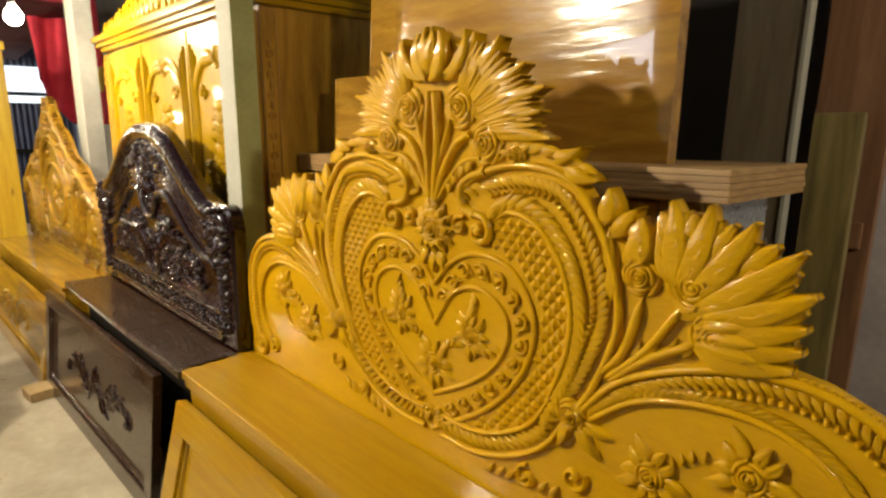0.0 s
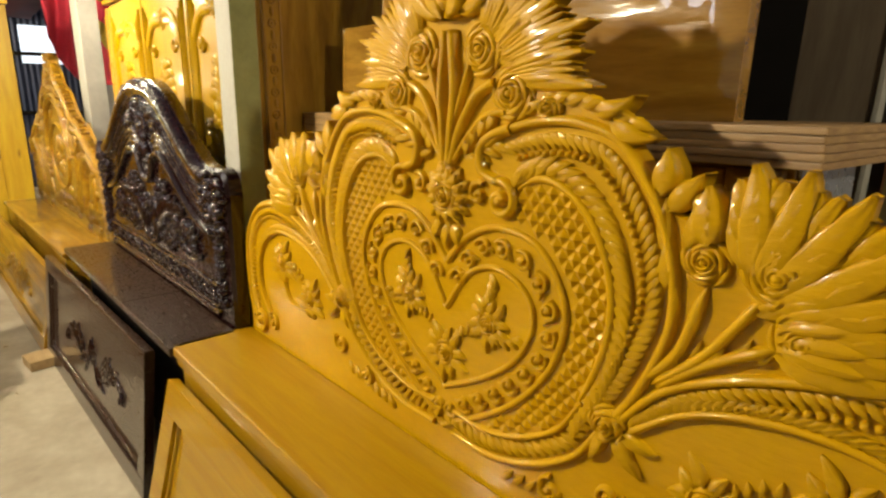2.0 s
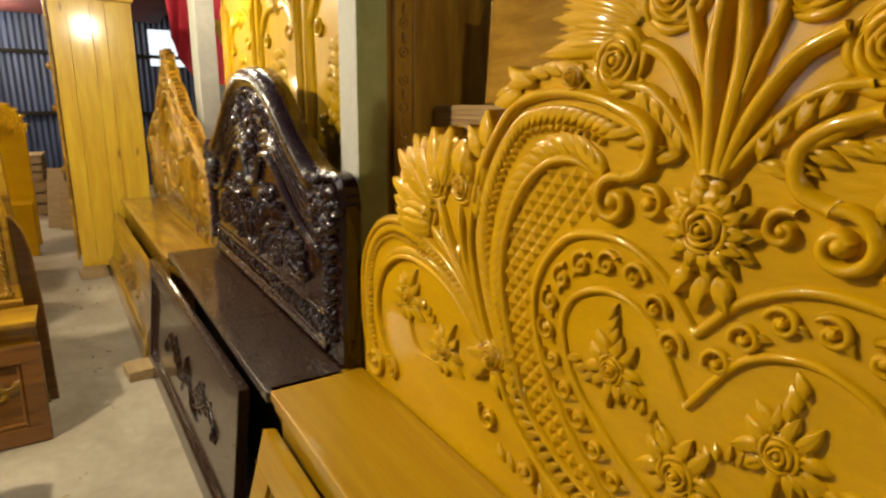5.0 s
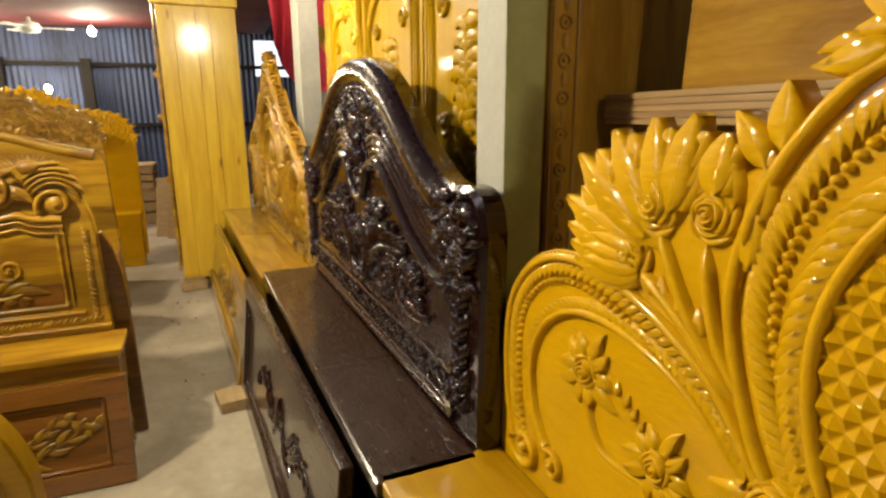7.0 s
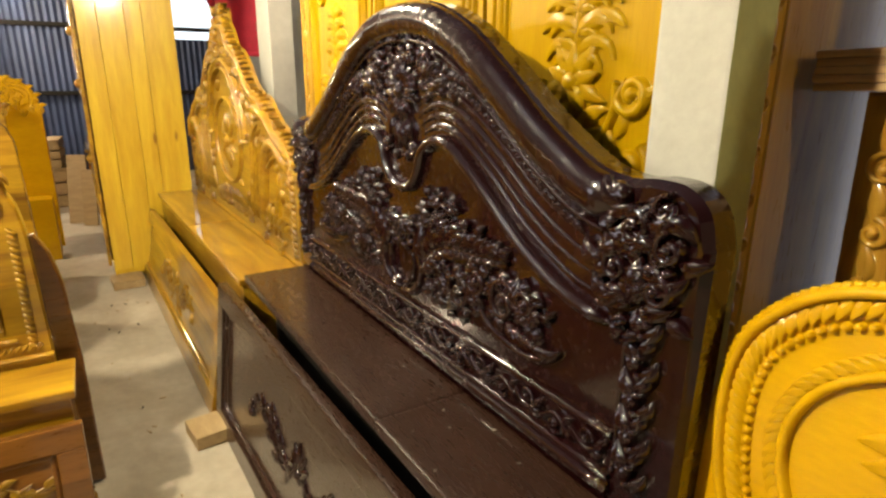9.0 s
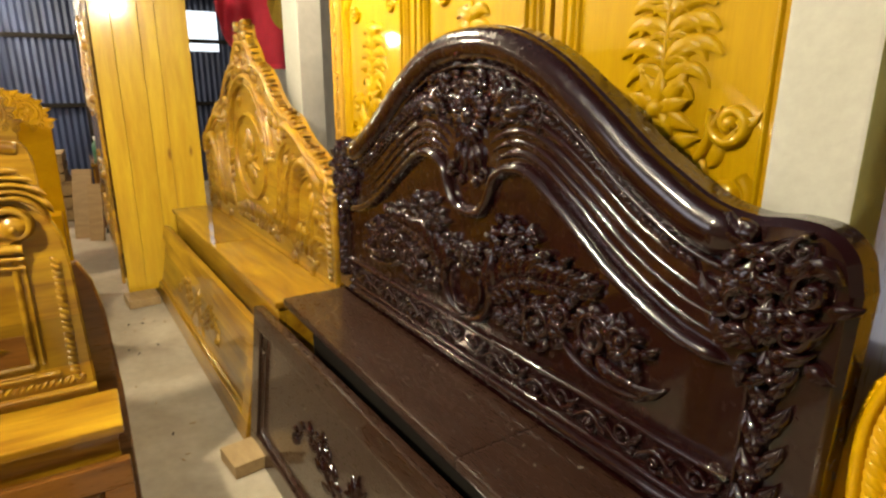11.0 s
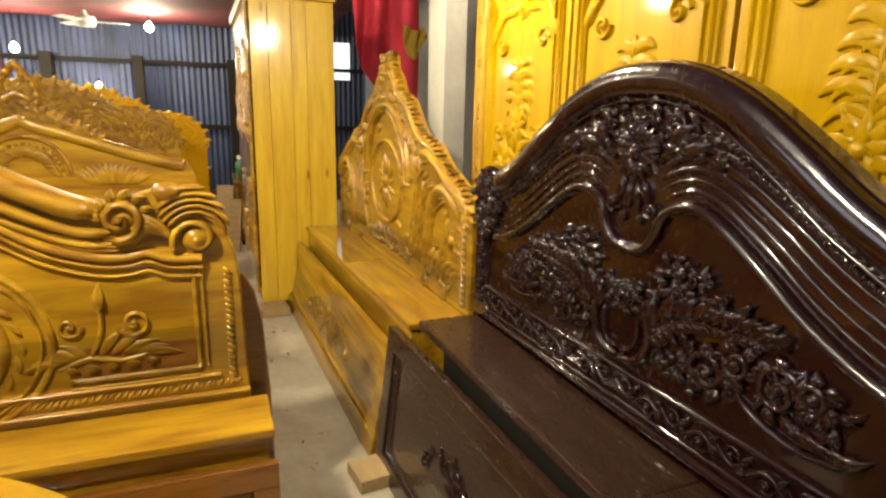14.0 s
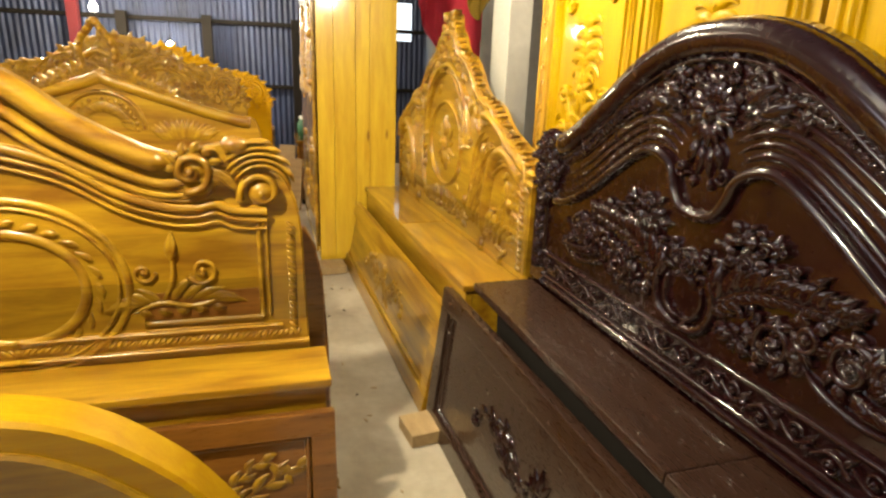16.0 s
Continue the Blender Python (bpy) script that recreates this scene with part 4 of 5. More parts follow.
        for i in range(26):
            t = i / 25
            row = i % 3
            u, v = 0.665 + 0.045 * row + 0.012 * math.sin(5 * i), 0.975 + 0.155 * t
            leaf(b, u, v, 20 * math.sin(2.3 * i) + (150 if i % 4 == 1 else 5), 0.062, 0.030, 0.024, 70 * (-1) ** i, 0.002, 0, 8)
        for u, v, h in ((0.79, 1.085, 1), (0.725, 1.105, -1), (0.775, 1.02, -1), (0.70, 1.04, 1)):
            curl(b, u, v, 0.026, 1.3, 90, 0.014, 0.026, 0, h, 18)
        dense(b, [(0.655, 1.05), (0.69, 1.135), (0.78, 1.145), (0.81, 1.10), (0.80, 0.97), (0.74, 0.94), (0.69, 0.97)], 0.034, 12, 0.046, 0.022, 0.1)
        return rose(b, 0.752, 1.125, 0.026, 0, 0.026)
    sides("corner_carving", corner, DARK, hb, "carved leaves on the shoulder and down the side stile")
    sides("stile_bead", lambda b: tube(b, np.array([(0.722, 0.69), (0.722, 0.94)]), 0.010, 0.010, 12), DARK, hb)
    for i in range(20):
        part("edge_boss", dome(Buf(), 0, 0, 0.013, 0.011, 0, 0.012), DARK, hb, "", True, pose(-0.827, 0.022, 0.66 + 0.0225 * i, 0, 0, -90))

    # carved strip along the bottom
    for v, w in ((0.752, 0.016), (0.672, 0.016), (0.645, 0.03)):
        part("strip_moulding", tube(Buf(), np.array([(-0.715, v), (0.715, v)]), w, 0.014, 30), DARK, hb)

    def strip(b):
        for i in range(9):
            u = 0.04 + 0.078 * i
            s = (-1) ** i
            tube(b, spline([(u - 0.04, 0.712 + 0.012 * s), (u, 0.712 - 0.012 * s), (u + 0.04, 0.712 + 0.012 * s)]), 0.012, 0.014, 14)
            curl(b, u, 0.712 + 0.010 * s, 0.018, 1.2, 0, 0.010, 0.015, 0, s, 14)
            leaf(b, u + 0.02, 0.712, 40 * s, 0.035, 0.018, 0.014, 30)
            leaf(b, u + 0.02, 0.712, -60 * s, 0.030, 0.016, 0.014, -30)
        return b
    sides("strip_carving", strip, DARK, hb, "running scroll carving")
    part("box_top", box(-0.80, 0.285, -0.230, -0.004, 0.592, 0.62, 0.006), DARKTOP, hb, "dark ledge with pale glints painted in", False)
    part("box_top", box(0.288, 0.85, -0.230, -0.004, 0.592, 0.62, 0.006), DARKTOP, hb, "dark ledge with pale glints painted in", False)
    # black colour here deepens the shade between ledge and footboard
    part("box_front", box(-0.80, 0.83, -0.130, -0.107, 0.03, 0.591, 0.003), BLACK, hb, "box front blackened for the shade in the gap", False)
    part("lower_board", box(-0.84, 0.84, 0.0, 0.045, 0.0, 0.615, 0.003), DARK, hb, "", False)
    for u in (-0.80, 0.805):
        part("box_end", box(u, u + 0.02, -0.106, -0.004, 0.0, 0.591, 0.003), DARKTOP, hb, "", False)
    return hb


dark_headboard()
leaning_panel("footboard", tilted(-2.14, 1.358, 6.2, 2.6), 1.62, 0.563, DARK, DARKTOP, "dark varnished footboard leaning on the headboard's box", (0.05,), 0.075)


# ---- far honey headboard ----
def honey_headboard(name, m, label, crest=1.625):
    hb = thing(name, m, label, "headboard", "carved headboards")
    out = spline([(0.0, crest), (0.06, crest - 0.005), (0.085, crest - 0.07), (0.15, crest - 0.12), (0.20, 1.445), (0.29, 1.415), (0.37, 1.36), (0.46, 1.275), (0.55, 1.235), (0.64, 1.215), (0.77, 1.13), (0.92, 1.07), (1.01, 1.01), (1.035, 0.92)], 5)
    half = [tuple(p) for p in out] + [(1.03, 0.55)]
    part("backboard", plate(Buf(), half + [(-u, v) for u, v in half[::-1] if u > 1e-6], 0.05, 0, 0.008), TEAK, hb, "", False)
    part("edge_moulding", tube(Buf(), both(offset(out, -0.02)[10:]), 0.026, 0.022, 120), TEAK, hb)
    q, d = resample(out, 44)
    for i in range(2, 42):
        a = math.degrees(math.atan2(d[i][1], d[i][0]))
        sides("edge_leaf", lambda b: leaf(leaf(b, q[i][0] - 0.018, q[i][1] - 0.030, a + 78, 0.046 + 0.014 * math.sin(1.3 * i) ** 2, 0.026, 0.018, -50, 0, 0.03, 7, 0.8, "leaf", 0.7), q[i][0] - 0.020, q[i][1] - 0.045, a + 30, 0.045, 0.018, 0.018, 40, 0.004), TEAK, hb)
    for r, w in ((0.36, 0.030), (0.325, 0.012)):
        c = np.array([(r * math.cos(a), 1.0 + (r + 0.02) * math.sin(a)) for a in np.linspace(0.0, math.pi, 50)])
        part("arch_moulding", tube(Buf(), c, w, 0.026, 60, 0, 0, 7), TEAK, hb)
    c = np.array([(0.255 * math.cos(a), 0.98 + 0.215 * math.sin(a)) for a in np.linspace(0, 2 * math.pi, 60)])
    part("medallion_rim", tube(Buf(), c, 0.02, 0.018, 60), TEAK, hb, "oval medallion rim")
    b = rose(Buf(), 0, 0.98, 0.05, 0, 0.026)
    for i in range(12):
        leaf(b, 0.04 * math.cos(radians(30 * i)), 0.98 + 0.04 * math.sin(radians(30 * i)), 30 * i, 0.085 + 0.02 * (i % 2), 0.032, 0.016, 30)
    part("medallion_flower", b, TEAK, hb)

    def crown(b):
        for i in range(6):
            t = i / 5
            leaf(b, 0.02 + 0.02 * t, crest - 0.03 - 0.045 * i, 40 - 12 * i, 0.085, 0.036, 0.022, -20, 0, 0.03)
        for i in range(5):
            rose(b, 0.06 + 0.055 * i, 1.42 - 0.012 * i * i, 0.03, 0, 0.024)
            leaf(b, 0.07 + 0.055 * i, 1.44 - 0.012 * i * i, 60 - 25 * i, 0.07, 0.03, 0.02, -20, 0, 0.03)
        return b
    sides("crown_carving", crown, TEAK, hb, "carved crown of flowers and leaves")

    def wing(b):
        for k in range(8):
            tube(b, spline([(0.36 + 0.012 * k, 0.66), (0.42 + 0.026 * k, 0.86), (0.46 + 0.045 * k, 1.02 - 0.006 * k), (0.55 + 0.05 * k, 1.10 - 0.018 * k)]), 0.018, 0.016, 30, 0, 0.1)
        tube(b, spline([(0.60, 0.62), (0.63, 0.85), (0.69, 0.99), (0.79, 1.035), (0.89, 1.0), (0.945, 0.92)]), 0.062, 0.036, 40, 0, 0.1, 7)
        tube(b, spline([(0.50, 1.15), (0.60, 1.17), (0.72, 1.13), (0.84, 1.06), (0.93, 1.03), (0.99, 0.97)]), 0.05, 0.032, 40, 0, 0.1, 7)
        beads(b, spline([(0.52, 1.12), (0.62, 1.135), (0.72, 1.10), (0.84, 1.03), (0.94, 0.97)]), 0.013, 0.016)
        rope(b, np.array([(0.98, 0.60), (0.98, 0.94)]), 0.022, 0.018)
        for i in range(8):
            for j in range(3):
                stud(b, 0.86 + 0.032 * j + (0.016 if i % 2 else 0), 0.66 + 0.034 * i, 0.020, 0.012)
        for i in range(9):
            leaf(b, 0.42 + 0.05 * i, 0.66, 100 - 6 * i, 0.12, 0.04, 0.018, -40)
        for k in range(4):
            tube(b, spline([(0.60 + 0.06 * k, 0.62), (0.66 + 0.05 * k, 0.76), (0.80 + 0.01 * k, 0.80 + 0.03 * k), (0.82, 0.92)]), 0.014, 0.014, 24, 0, 0.1)
        return b
    sides("wing_carving", wing, TEAK, hb, "carved ribs, beads and leaves")

    rng = random.Random(3)

    def scatter(b):
        for i in range(80):
            u, v = 0.05 + 0.93 * rng.random(), 0.60 + 0.75 * rng.random()
            top = np.interp(u, out[:, 0], out[:, 1])
            r = math.hypot(u, v - 1.0)
            if v < top - 0.09 and (r > 0.40 or (r < 0.33 and r > 0.25)):
                leaf(b, u, v, 360 * rng.random(), 0.07, 0.032, 0.018, rng.choice((-50, 50)))
        return b
    sides("leaf_carving", scatter, TEAK, hb)

    def low(b):
        for i in range(10):
            curl(b, 0.04 + 0.033 * i, 0.64 + 0.02 * (i % 2), 0.022, 1.2, 90 * i, 0.011, 0.014, 0, (-1) ** i, 14)
            leaf(b, 0.03 + 0.033 * i, 0.66, 70 - 9 * i, 0.08, 0.03, 0.016, 30)
        return b
    sides("low_carving", low, TEAK, hb)
    part("box_top", box(-1.03, 0.02, -0.25, -0.004, 0.53, 0.556, 0.006), TEAK, hb, "varnished ledge", False)
    part("box_top", box(0.023, 1.03, -0.25, -0.004, 0.53, 0.556, 0.006), TEAK, hb, "varnished ledge", False)
    part("box_front", box(-1.02, 1.02, -0.235, -0.21, 0.03, 0.529, 0.003), TEAK, hb, "", False)
    part("lower_board", box(-1.02, 1.02, 0.0, 0.04, 0.0, 0.55, 0.003), TEAK, hb, "", False)
    for u in (-1.02, 0.995):
        part("box_end", box(u, u + 0.025, -0.209, -0.004, 0.0, 0.529, 0.003), TEAK, hb, "", False)
    return hb


honey_headboard("carved_headboard", pose(-3.985, 1.665, 0, 0, 0, 2.4), "honey-varnished headboard with an oval medallion and flower crown")
leaning_panel("footboard", tilted(-4.04, 1.262, 11, 2.4), 2.14, 0.462, TEAK, TEAK, "honey-varnished footboard leaning on the headboard's box", (0.05,), 0.085)


# ---- carved almirah behind the dark headboard ----
def vine(b, u, v0, s, w0=0.0):
    """An upright carved vine, s tall: drooping leaf tiers, a pointed flower and scrolls."""
    tube(b, spline([(u - 0.05 * s, v0), (u + 0.03 * s, v0 + 0.22 * s), (u - 0.01 * s, v0 + 0.5 * s), (u, v0 + 0.95 * s)]), 0.016, 0.013, 30, w0, 0.1)
    leaf(b, u, v0 + 0.90 * s, 90, 0.12 * s, 0.06 * s, 0.016, 0, w0)
    for i, y in enumerate((0.90, 0.80, 0.71, 0.62)):
        for k in (-1, 1):
            leaf(b, u, v0 + y * s, 90 - k * 22, (0.20 + 0.03 * i) * s, 0.085 * s, 0.017, -k * 125, w0, 0, 9, 0.8, "leaf", 0.6)
            leaf(b, u, v0 + (y - 0.04) * s, 90 - k * 40, (0.15 + 0.03 * i) * s, 0.060 * s, 0.016, -k * 130, w0 + 0.001, 0, 8, 0.8, "leaf", 0.6)
            leaf(b, u, v0 + (y - 0.06) * s, 90 - k * 60, (0.10 + 0.02 * i) * s, 0.04 * s, 0.015, -k * 110, w0 + 0.002)
    for i in range(10):
        leaf(b, u - 0.02 * s, v0 + 0.48 * s, 36 * i + 10, (0.20 if i % 2 else 0.15) * s, 0.075 * s, 0.018, 10, w0 + (0.002 if i % 2 else 0.005), 0, 8)
    dome(b, u - 0.02 * s, v0 + 0.48 * s, 0.045 * s, 0.045 * s, 0, 0.022, w0 + 0.006, 10, 3)
    for k in (-1, 1):
        curl(b, u + k * 0.30 * s, v0 + 0.44 * s, 0.085 * s, 1.4, 90 + k * 60, 0.022, 0.018, w0, k, 30)
        curl(b, u + k * 0.31 * s, v0 + 0.17 * s, 0.100 * s, 1.4, 90 - k * 30, 0.024, 0.018, w0, -k, 30)
        tube(b, spline([(u + 0.02 * s, v0 + 0.05 * s), (u + k * 0.12 * s, v0 + 0.22 * s), (u + k * 0.20 * s, v0 + 0.34 * s), (u + k * 0.25 * s, v0 + 0.50 * s)]), 0.020, 0.016, 24, w0, 0.15)
        for i in range(4):
            leaf(b, u + k * 0.03 * s, v0 + (0.06 + 0.08 * i) * s, 90 - k * (62 - 8 * i), (0.27 - 0.03 * i) * s, 0.075 * s, 0.017, -k * 60, w0, 0, 8)
            leaf(b, u + k * (0.20 + 0.03 * i) * s, v0 + (0.20 + 0.075 * i) * s, 90 - k * (10 + 25 * i), 0.13 * s, 0.055 * s, 0.015, k * 50, w0)
    return b


def swag(b, u, v, w, w0=0.0):
    """A hanging carved swag at the head of a door."""
    rose(b, u, v, 0.05, w0, 0.02)
    for k in (-1, 1):
        for i in range(15):
            t = i / 14
            x = u + k * (0.04 + (w / 2 - 0.06) * t)
            y = v + 0.05 * math.sin(2.6 * t) - 0.10 * t
            leaf(b, x, y, 90 - k * (40 + 90 * t), 0.070, 0.026, 0.016, -k * 35, w0)
            leaf(b, x, y, -90 + k * (50 - 30 * t), 0.065, 0.024, 0.016, k * 35, w0)
        curl(b, u + k * w * 0.34, v - 0.13, 0.04, 1.2, 0, 0.015, 0.014, w0, k, 18)
    return b


def almirah():
    a = thing("almirah", pose(-2.332, 1.935, 0), "tall golden varnished almirah with carved doors and crest", "wardrobe")
    part("body", box(-1.08, 1.027, 0.0, 0.85, 0.10, 1.90, 0.004), BROWN, a, "", False)
    part("plinth", box(-1.10, 1.040, -0.02, 0.86, 0.0, 0.10, 0.006), ALMIRAH, a, "", False)
    strip = part("side_strip", box(1.0275, 1.037, -0.008, 0.064, 0.10, 1.88, 0.003), BROWN, a, "carved strip on the side", False)
    b = Buf()
    for i in range(21):
        v = 0.202 + 0.0762 * i
        c = np.array([(0.028 + 0.013 * math.cos(t), v + 0.013 * math.sin(t)) for t in np.linspace(0, 2 * math.pi, 14)])
        tube(b, c, 0.007, 0.006, 14)
        dome(b, 0.028, v, 0.005, 0.005, 0, 0.006)
        dome(b, 0.028, v + 0.038, 0.008, 0.019, 0, 0.006)
    for w in (-0.002, 0.058):
        tube(b, np.array([(w, 0.14), (w, 1.86)]), 0.008, 0.005, 8)
    for kind, vs, fs in b.pieces:
        ob = mesh_part("ring" if kind == "moulding" and len(vs) > 60 else kind, vs, fs, BROWN, strip)
        ob.matrix_basis = pose(1.037, 0, 0, 0, 0, 90)
    for i, (d, z0, z1) in enumerate(((0.03, 1.90, 1.925), (0.05, 1.926, 1.95), (0.075, 1.951, 1.985))):
        part("cornice", box(-1.08 - d, 1.03 + min(d, 0.05), -d, 0.86, z0, z1, 0.006), ALMIRAH, a, "stepped cornice", False)
    c = [(-1.05, 1.985), (1.05, 1.985), (1.03, 2.06), (0.7, 2.10), (0.45, 2.20), (0.0, 2.30), (-0.45, 2.20), (-0.7, 2.10), (-1.03, 2.06)]
    part("crest_board", plate(Buf(), c, 0.03, -0.0), ALMIRAH, a, "", False)

    def crest(b):
        for i in range(12):
            t = i / 11
            leaf(b, 0.06 + 0.85 * t, 2.0, 95 - 40 * t, 0.20 - 0.12 * t, 0.06, 0.02, 40)
            curl(b, 0.08 + 0.085 * i, 2.03 + 0.06 * (1 - t), 0.035, 1.2, 90, 0.015, 0.018, 0, (-1) ** i, 16)
        return b
    sides("crest_carving", crest, ALMIRAH, a, "carved scrolls and leaves")
    part("crest_flower", rose(Buf(), 0, 2.12, 0.07, 0, 0.03), ALMIRAH, a)
    edges = (-0.98, -0.335, 0.335, 0.98)
    for i in range(3):
        u0, u1 = edges[i] + 0.008, edges[i + 1] - 0.008
        mid = (u0 + u1) / 2
        door = part("door", box(u0, u1, -0.022, -0.001, 0.13, 1.88, 0.004), ALMIRAH, a, "", False)
        b = Buf()
        for d, w in ((0.035, 0.014), (0.06, 0.020), (0.085, 0.010)):
            q = [(u0 + d, 0.16 + d), (u1 - d, 0.16 + d), (u1 - d, 1.85 - d), (u0 + d, 1.85 - d)]
            for k in (1, 3):
                tube(b, np.array([q[k], q[(k + 1) % 4]]), w, 0.010, 6, 0.022)
        part("door_moulding", b, ALMIRAH, door)
        part("vine_carving", vine(vine(Buf(), mid + (0.02 if i == 2 else 0), 1.06, 0.50, 0.022), mid, 0.30, 0.6, 0.022), ALMIRAH, door)
        part("swag_carving", swag(Buf(), mid, 1.74, 0.46, 0.022), ALMIRAH, door)
        part("knob", dome(Buf(), u1 - 0.03 if i < 2 else u0 + 0.03, 1.02, 0.014, 0.014, 0, 0.02, 0.022), BLACK, door)
    for s in (-1, 1):
        if s > 0:
            part("pilaster", box(0.985, 1.026, -0.026, -0.001, 0.13, 1.88, 0.006), BROWN, a, "narrow pilaster behind the post", False)
            continue
        p = part("pilaster", box(s * 0.985, s * 1.079, -0.026, -0.001, 0.13, 1.88, 0.006), BROWN, a, "carved pilaster", False)
        b = Buf()
        for i in range(18):
            v = 0.24 + 0.088 * i
            if i % 2:
                c = np.array([(s * 1.032 + 0.016 * math.cos(t), v + 0.016 * math.sin(t)) for t in np.linspace(0, 2 * math.pi, 14)])
                tube(b, c, 0.008, 0.008, 14, 0.026)
                dome(b, s * 1.032, v, 0.006, 0.006, 0, 0.008, 0.026)
            else:
                dome(b, s * 1.032, v, 0.013, 0.034, 0, 0.009, 0.026)
        for k in (-1, 1):
            tube(b, np.array([(s * 1.032 + k * 0.032, 0.18), (s * 1.032 + k * 0.032, 1.84)]), 0.010, 0.008, 8, 0.026)
        part("pilaster_carving", b, BROWN, p)
    return a


almirah()


# ---- tall cabinet with wrapped panels on it ----
def tall_cabinet():
    c = thing("display_cabinet", pose(-0.39, 2.045, 0.012, 0, -1.2, -3.2), "brown wooden cabinet with a layered top and pale metal side", "cabinet")
    part("body", box(-0.80, 0.80, 0.02, 0.25, 0.0, 1.295, 0.004), BROWN, c, "", False)
    part("side_sheet", box(0.801, 0.806, 0.03, 0.25, 0.02, 1.29, 0), STEEL, c, "pale metal side sheet", False)
    for i in range(5):
        d = 0.0012 * ((i * 2) % 3)
        part("top_layer", box(-0.855 - d, 0.855 + d, -0.035 - d, 0.31, 1.296 + 0.0125 * i, 1.308 + 0.0125 * i, 0.003), PLY, c, "layered top board", False)
    for s in (-1, 1):
        p = part("pilaster", box(s * 0.70, s * 0.79, 0.0, 0.019, 0.05, 1.29, 0.005), BROWN, c, "", False)
        b = Buf()
        for i in range(11):
            curl(b, s * 0.745, 0.18 + 0.1 * i, 0.026, 1.2, 90, 0.012, 0.010, 0, (-1) ** i, 16)
            leaf(b, s * 0.745, 0.2 + 0.1 * i, 90, 0.07, 0.03, 0.010, 20)
        part("pilaster_carving", b, BROWN, p)
    for u0, u1 in ((-0.695, 0.0), (0.005, 0.695)):
        d = part("door", box(u0, u1, 0.004, 0.019, 0.05, 1.285, 0.004), BROWN, c, "", False)
        part("door_panel", box(u0 + 0.08, u1 - 0.08, -0.004, 0.0035, 0.13, 1.22, 0.003), BROWN, d, "", False)
    return c


tall_cabinet()


def wrapped(name, m, w, h, t, label):
    """A board in clear film, its corners rounded and its face slightly wavy."""
    o = thing(name, m, label, "panel", "wrapped panels")
    b, vs, fs, nx, nz = Buf(), [], [], 26, 22
    for i in range(nx + 1):
        for j in range(nz + 1):
            u, v = -w / 2 + w * i / nx, h * j / nz
            e = min(i, nx - i, j, nz - j)
            vs.append((u, v, (0.0015 * noise.noise((u * 9, v * 9, t * 50)) if e else -0.006)))
    for i in range(nx):
        for j in range(nz):
            a = i * (nz + 1) + j
            fs.append((a, a + nz + 1, a + nz + 2, a + 1))
    part("front", b.add(vs, fs), WRAP, o, "glossy film over wood")
    part("core", box(-w / 2 + 0.002, w / 2 - 0.002, 0.006, t, 0.002, h - 0.002, 0.006), WRAP, o, "", False)
    return o


wrapped("wrapped_panel", pose(-0.250, 2.11, 1.375, -1.0, 0, -1.5), 0.985, 0.62, 0.05, "varnished board wrapped in clear film on the cabinet")
wrapped("wrapped_panel", pose(-0.92, 2.13, 1.361, -2, 0, -1), 0.44, 0.275, 0.06, "short varnished board wrapped in clear film on the cabinet")
wrapped("wrapped_panel", pose(-0.86, 2.24, 1.362, -3, 0, 0), 0.42, 0.70, 0.04, "tall varnished board standing behind the wrapped ones")


def leaning_board(m, w, h, t, mat, label):
    o = thing("leaning_board", m, label, "board", "leaning boards")
    part("plank", box(-w / 2, w / 2, 0, t, 0, h, 0.004), mat, o, "", False)
    part("batten", box(-w / 2 + 0.02, w / 2 - 0.02, -0.012, -0.0005, h * 0.48, h * 0.48 + 0.07, 0.003), mat, o, "", False)
    return o


o = leaning_board(pose(0.245, 2.52, 0, -2.0, 0, -3), 0.17, 2.3, 0.035, SMOKE, "smoke-brown door board leaning in the dim recess")
part("edge_strip", box(0.0855, 0.096, -0.006, 0.03, 0, 2.3, 0.002), PLASTER, o, "pale edge strip", False)
leaning_board(pose(0.425, 2.66, 0, -2.0, 0, -2), 0.17, 2.4, 0.03, REDWOOD, "reddish-brown board leaning on the wall")
leaning_board(pose(0.425, 2.56, 0, -1.5, 0, -2), 0.11, 1.50, 0.03, OLIVE, "short olive-brown board leaning on the wall")
# added black sheet that paints the recess's darkness
leaning_board(pose(-0.05, 2.80, 0, -2, 0, 0), 0.50, 2.6, 0.03, BLACK, "black board added for the dark recess behind the cabinet")


def plastic_stool():
    """A rounded moulded seat upside down on the cabinet's back."""
    o = thing("plastic_stool", pose(0.165, 2.38, 1.82), "dull yellow rounded stool on a tall dark stand in the shade", "stool")
    part("seat", lathe(Buf(), [(0.0, -0.06), (0.09, -0.05), (0.16, 0.0), (0.19, 0.08), (0.2, 0.16), (0.185, 0.16)], 24), OLIVE, o)
    part("support", lathe(Buf(), [(0.03, -1.82), (0.03, -0.055)], 10), BLACK, o)
    return o


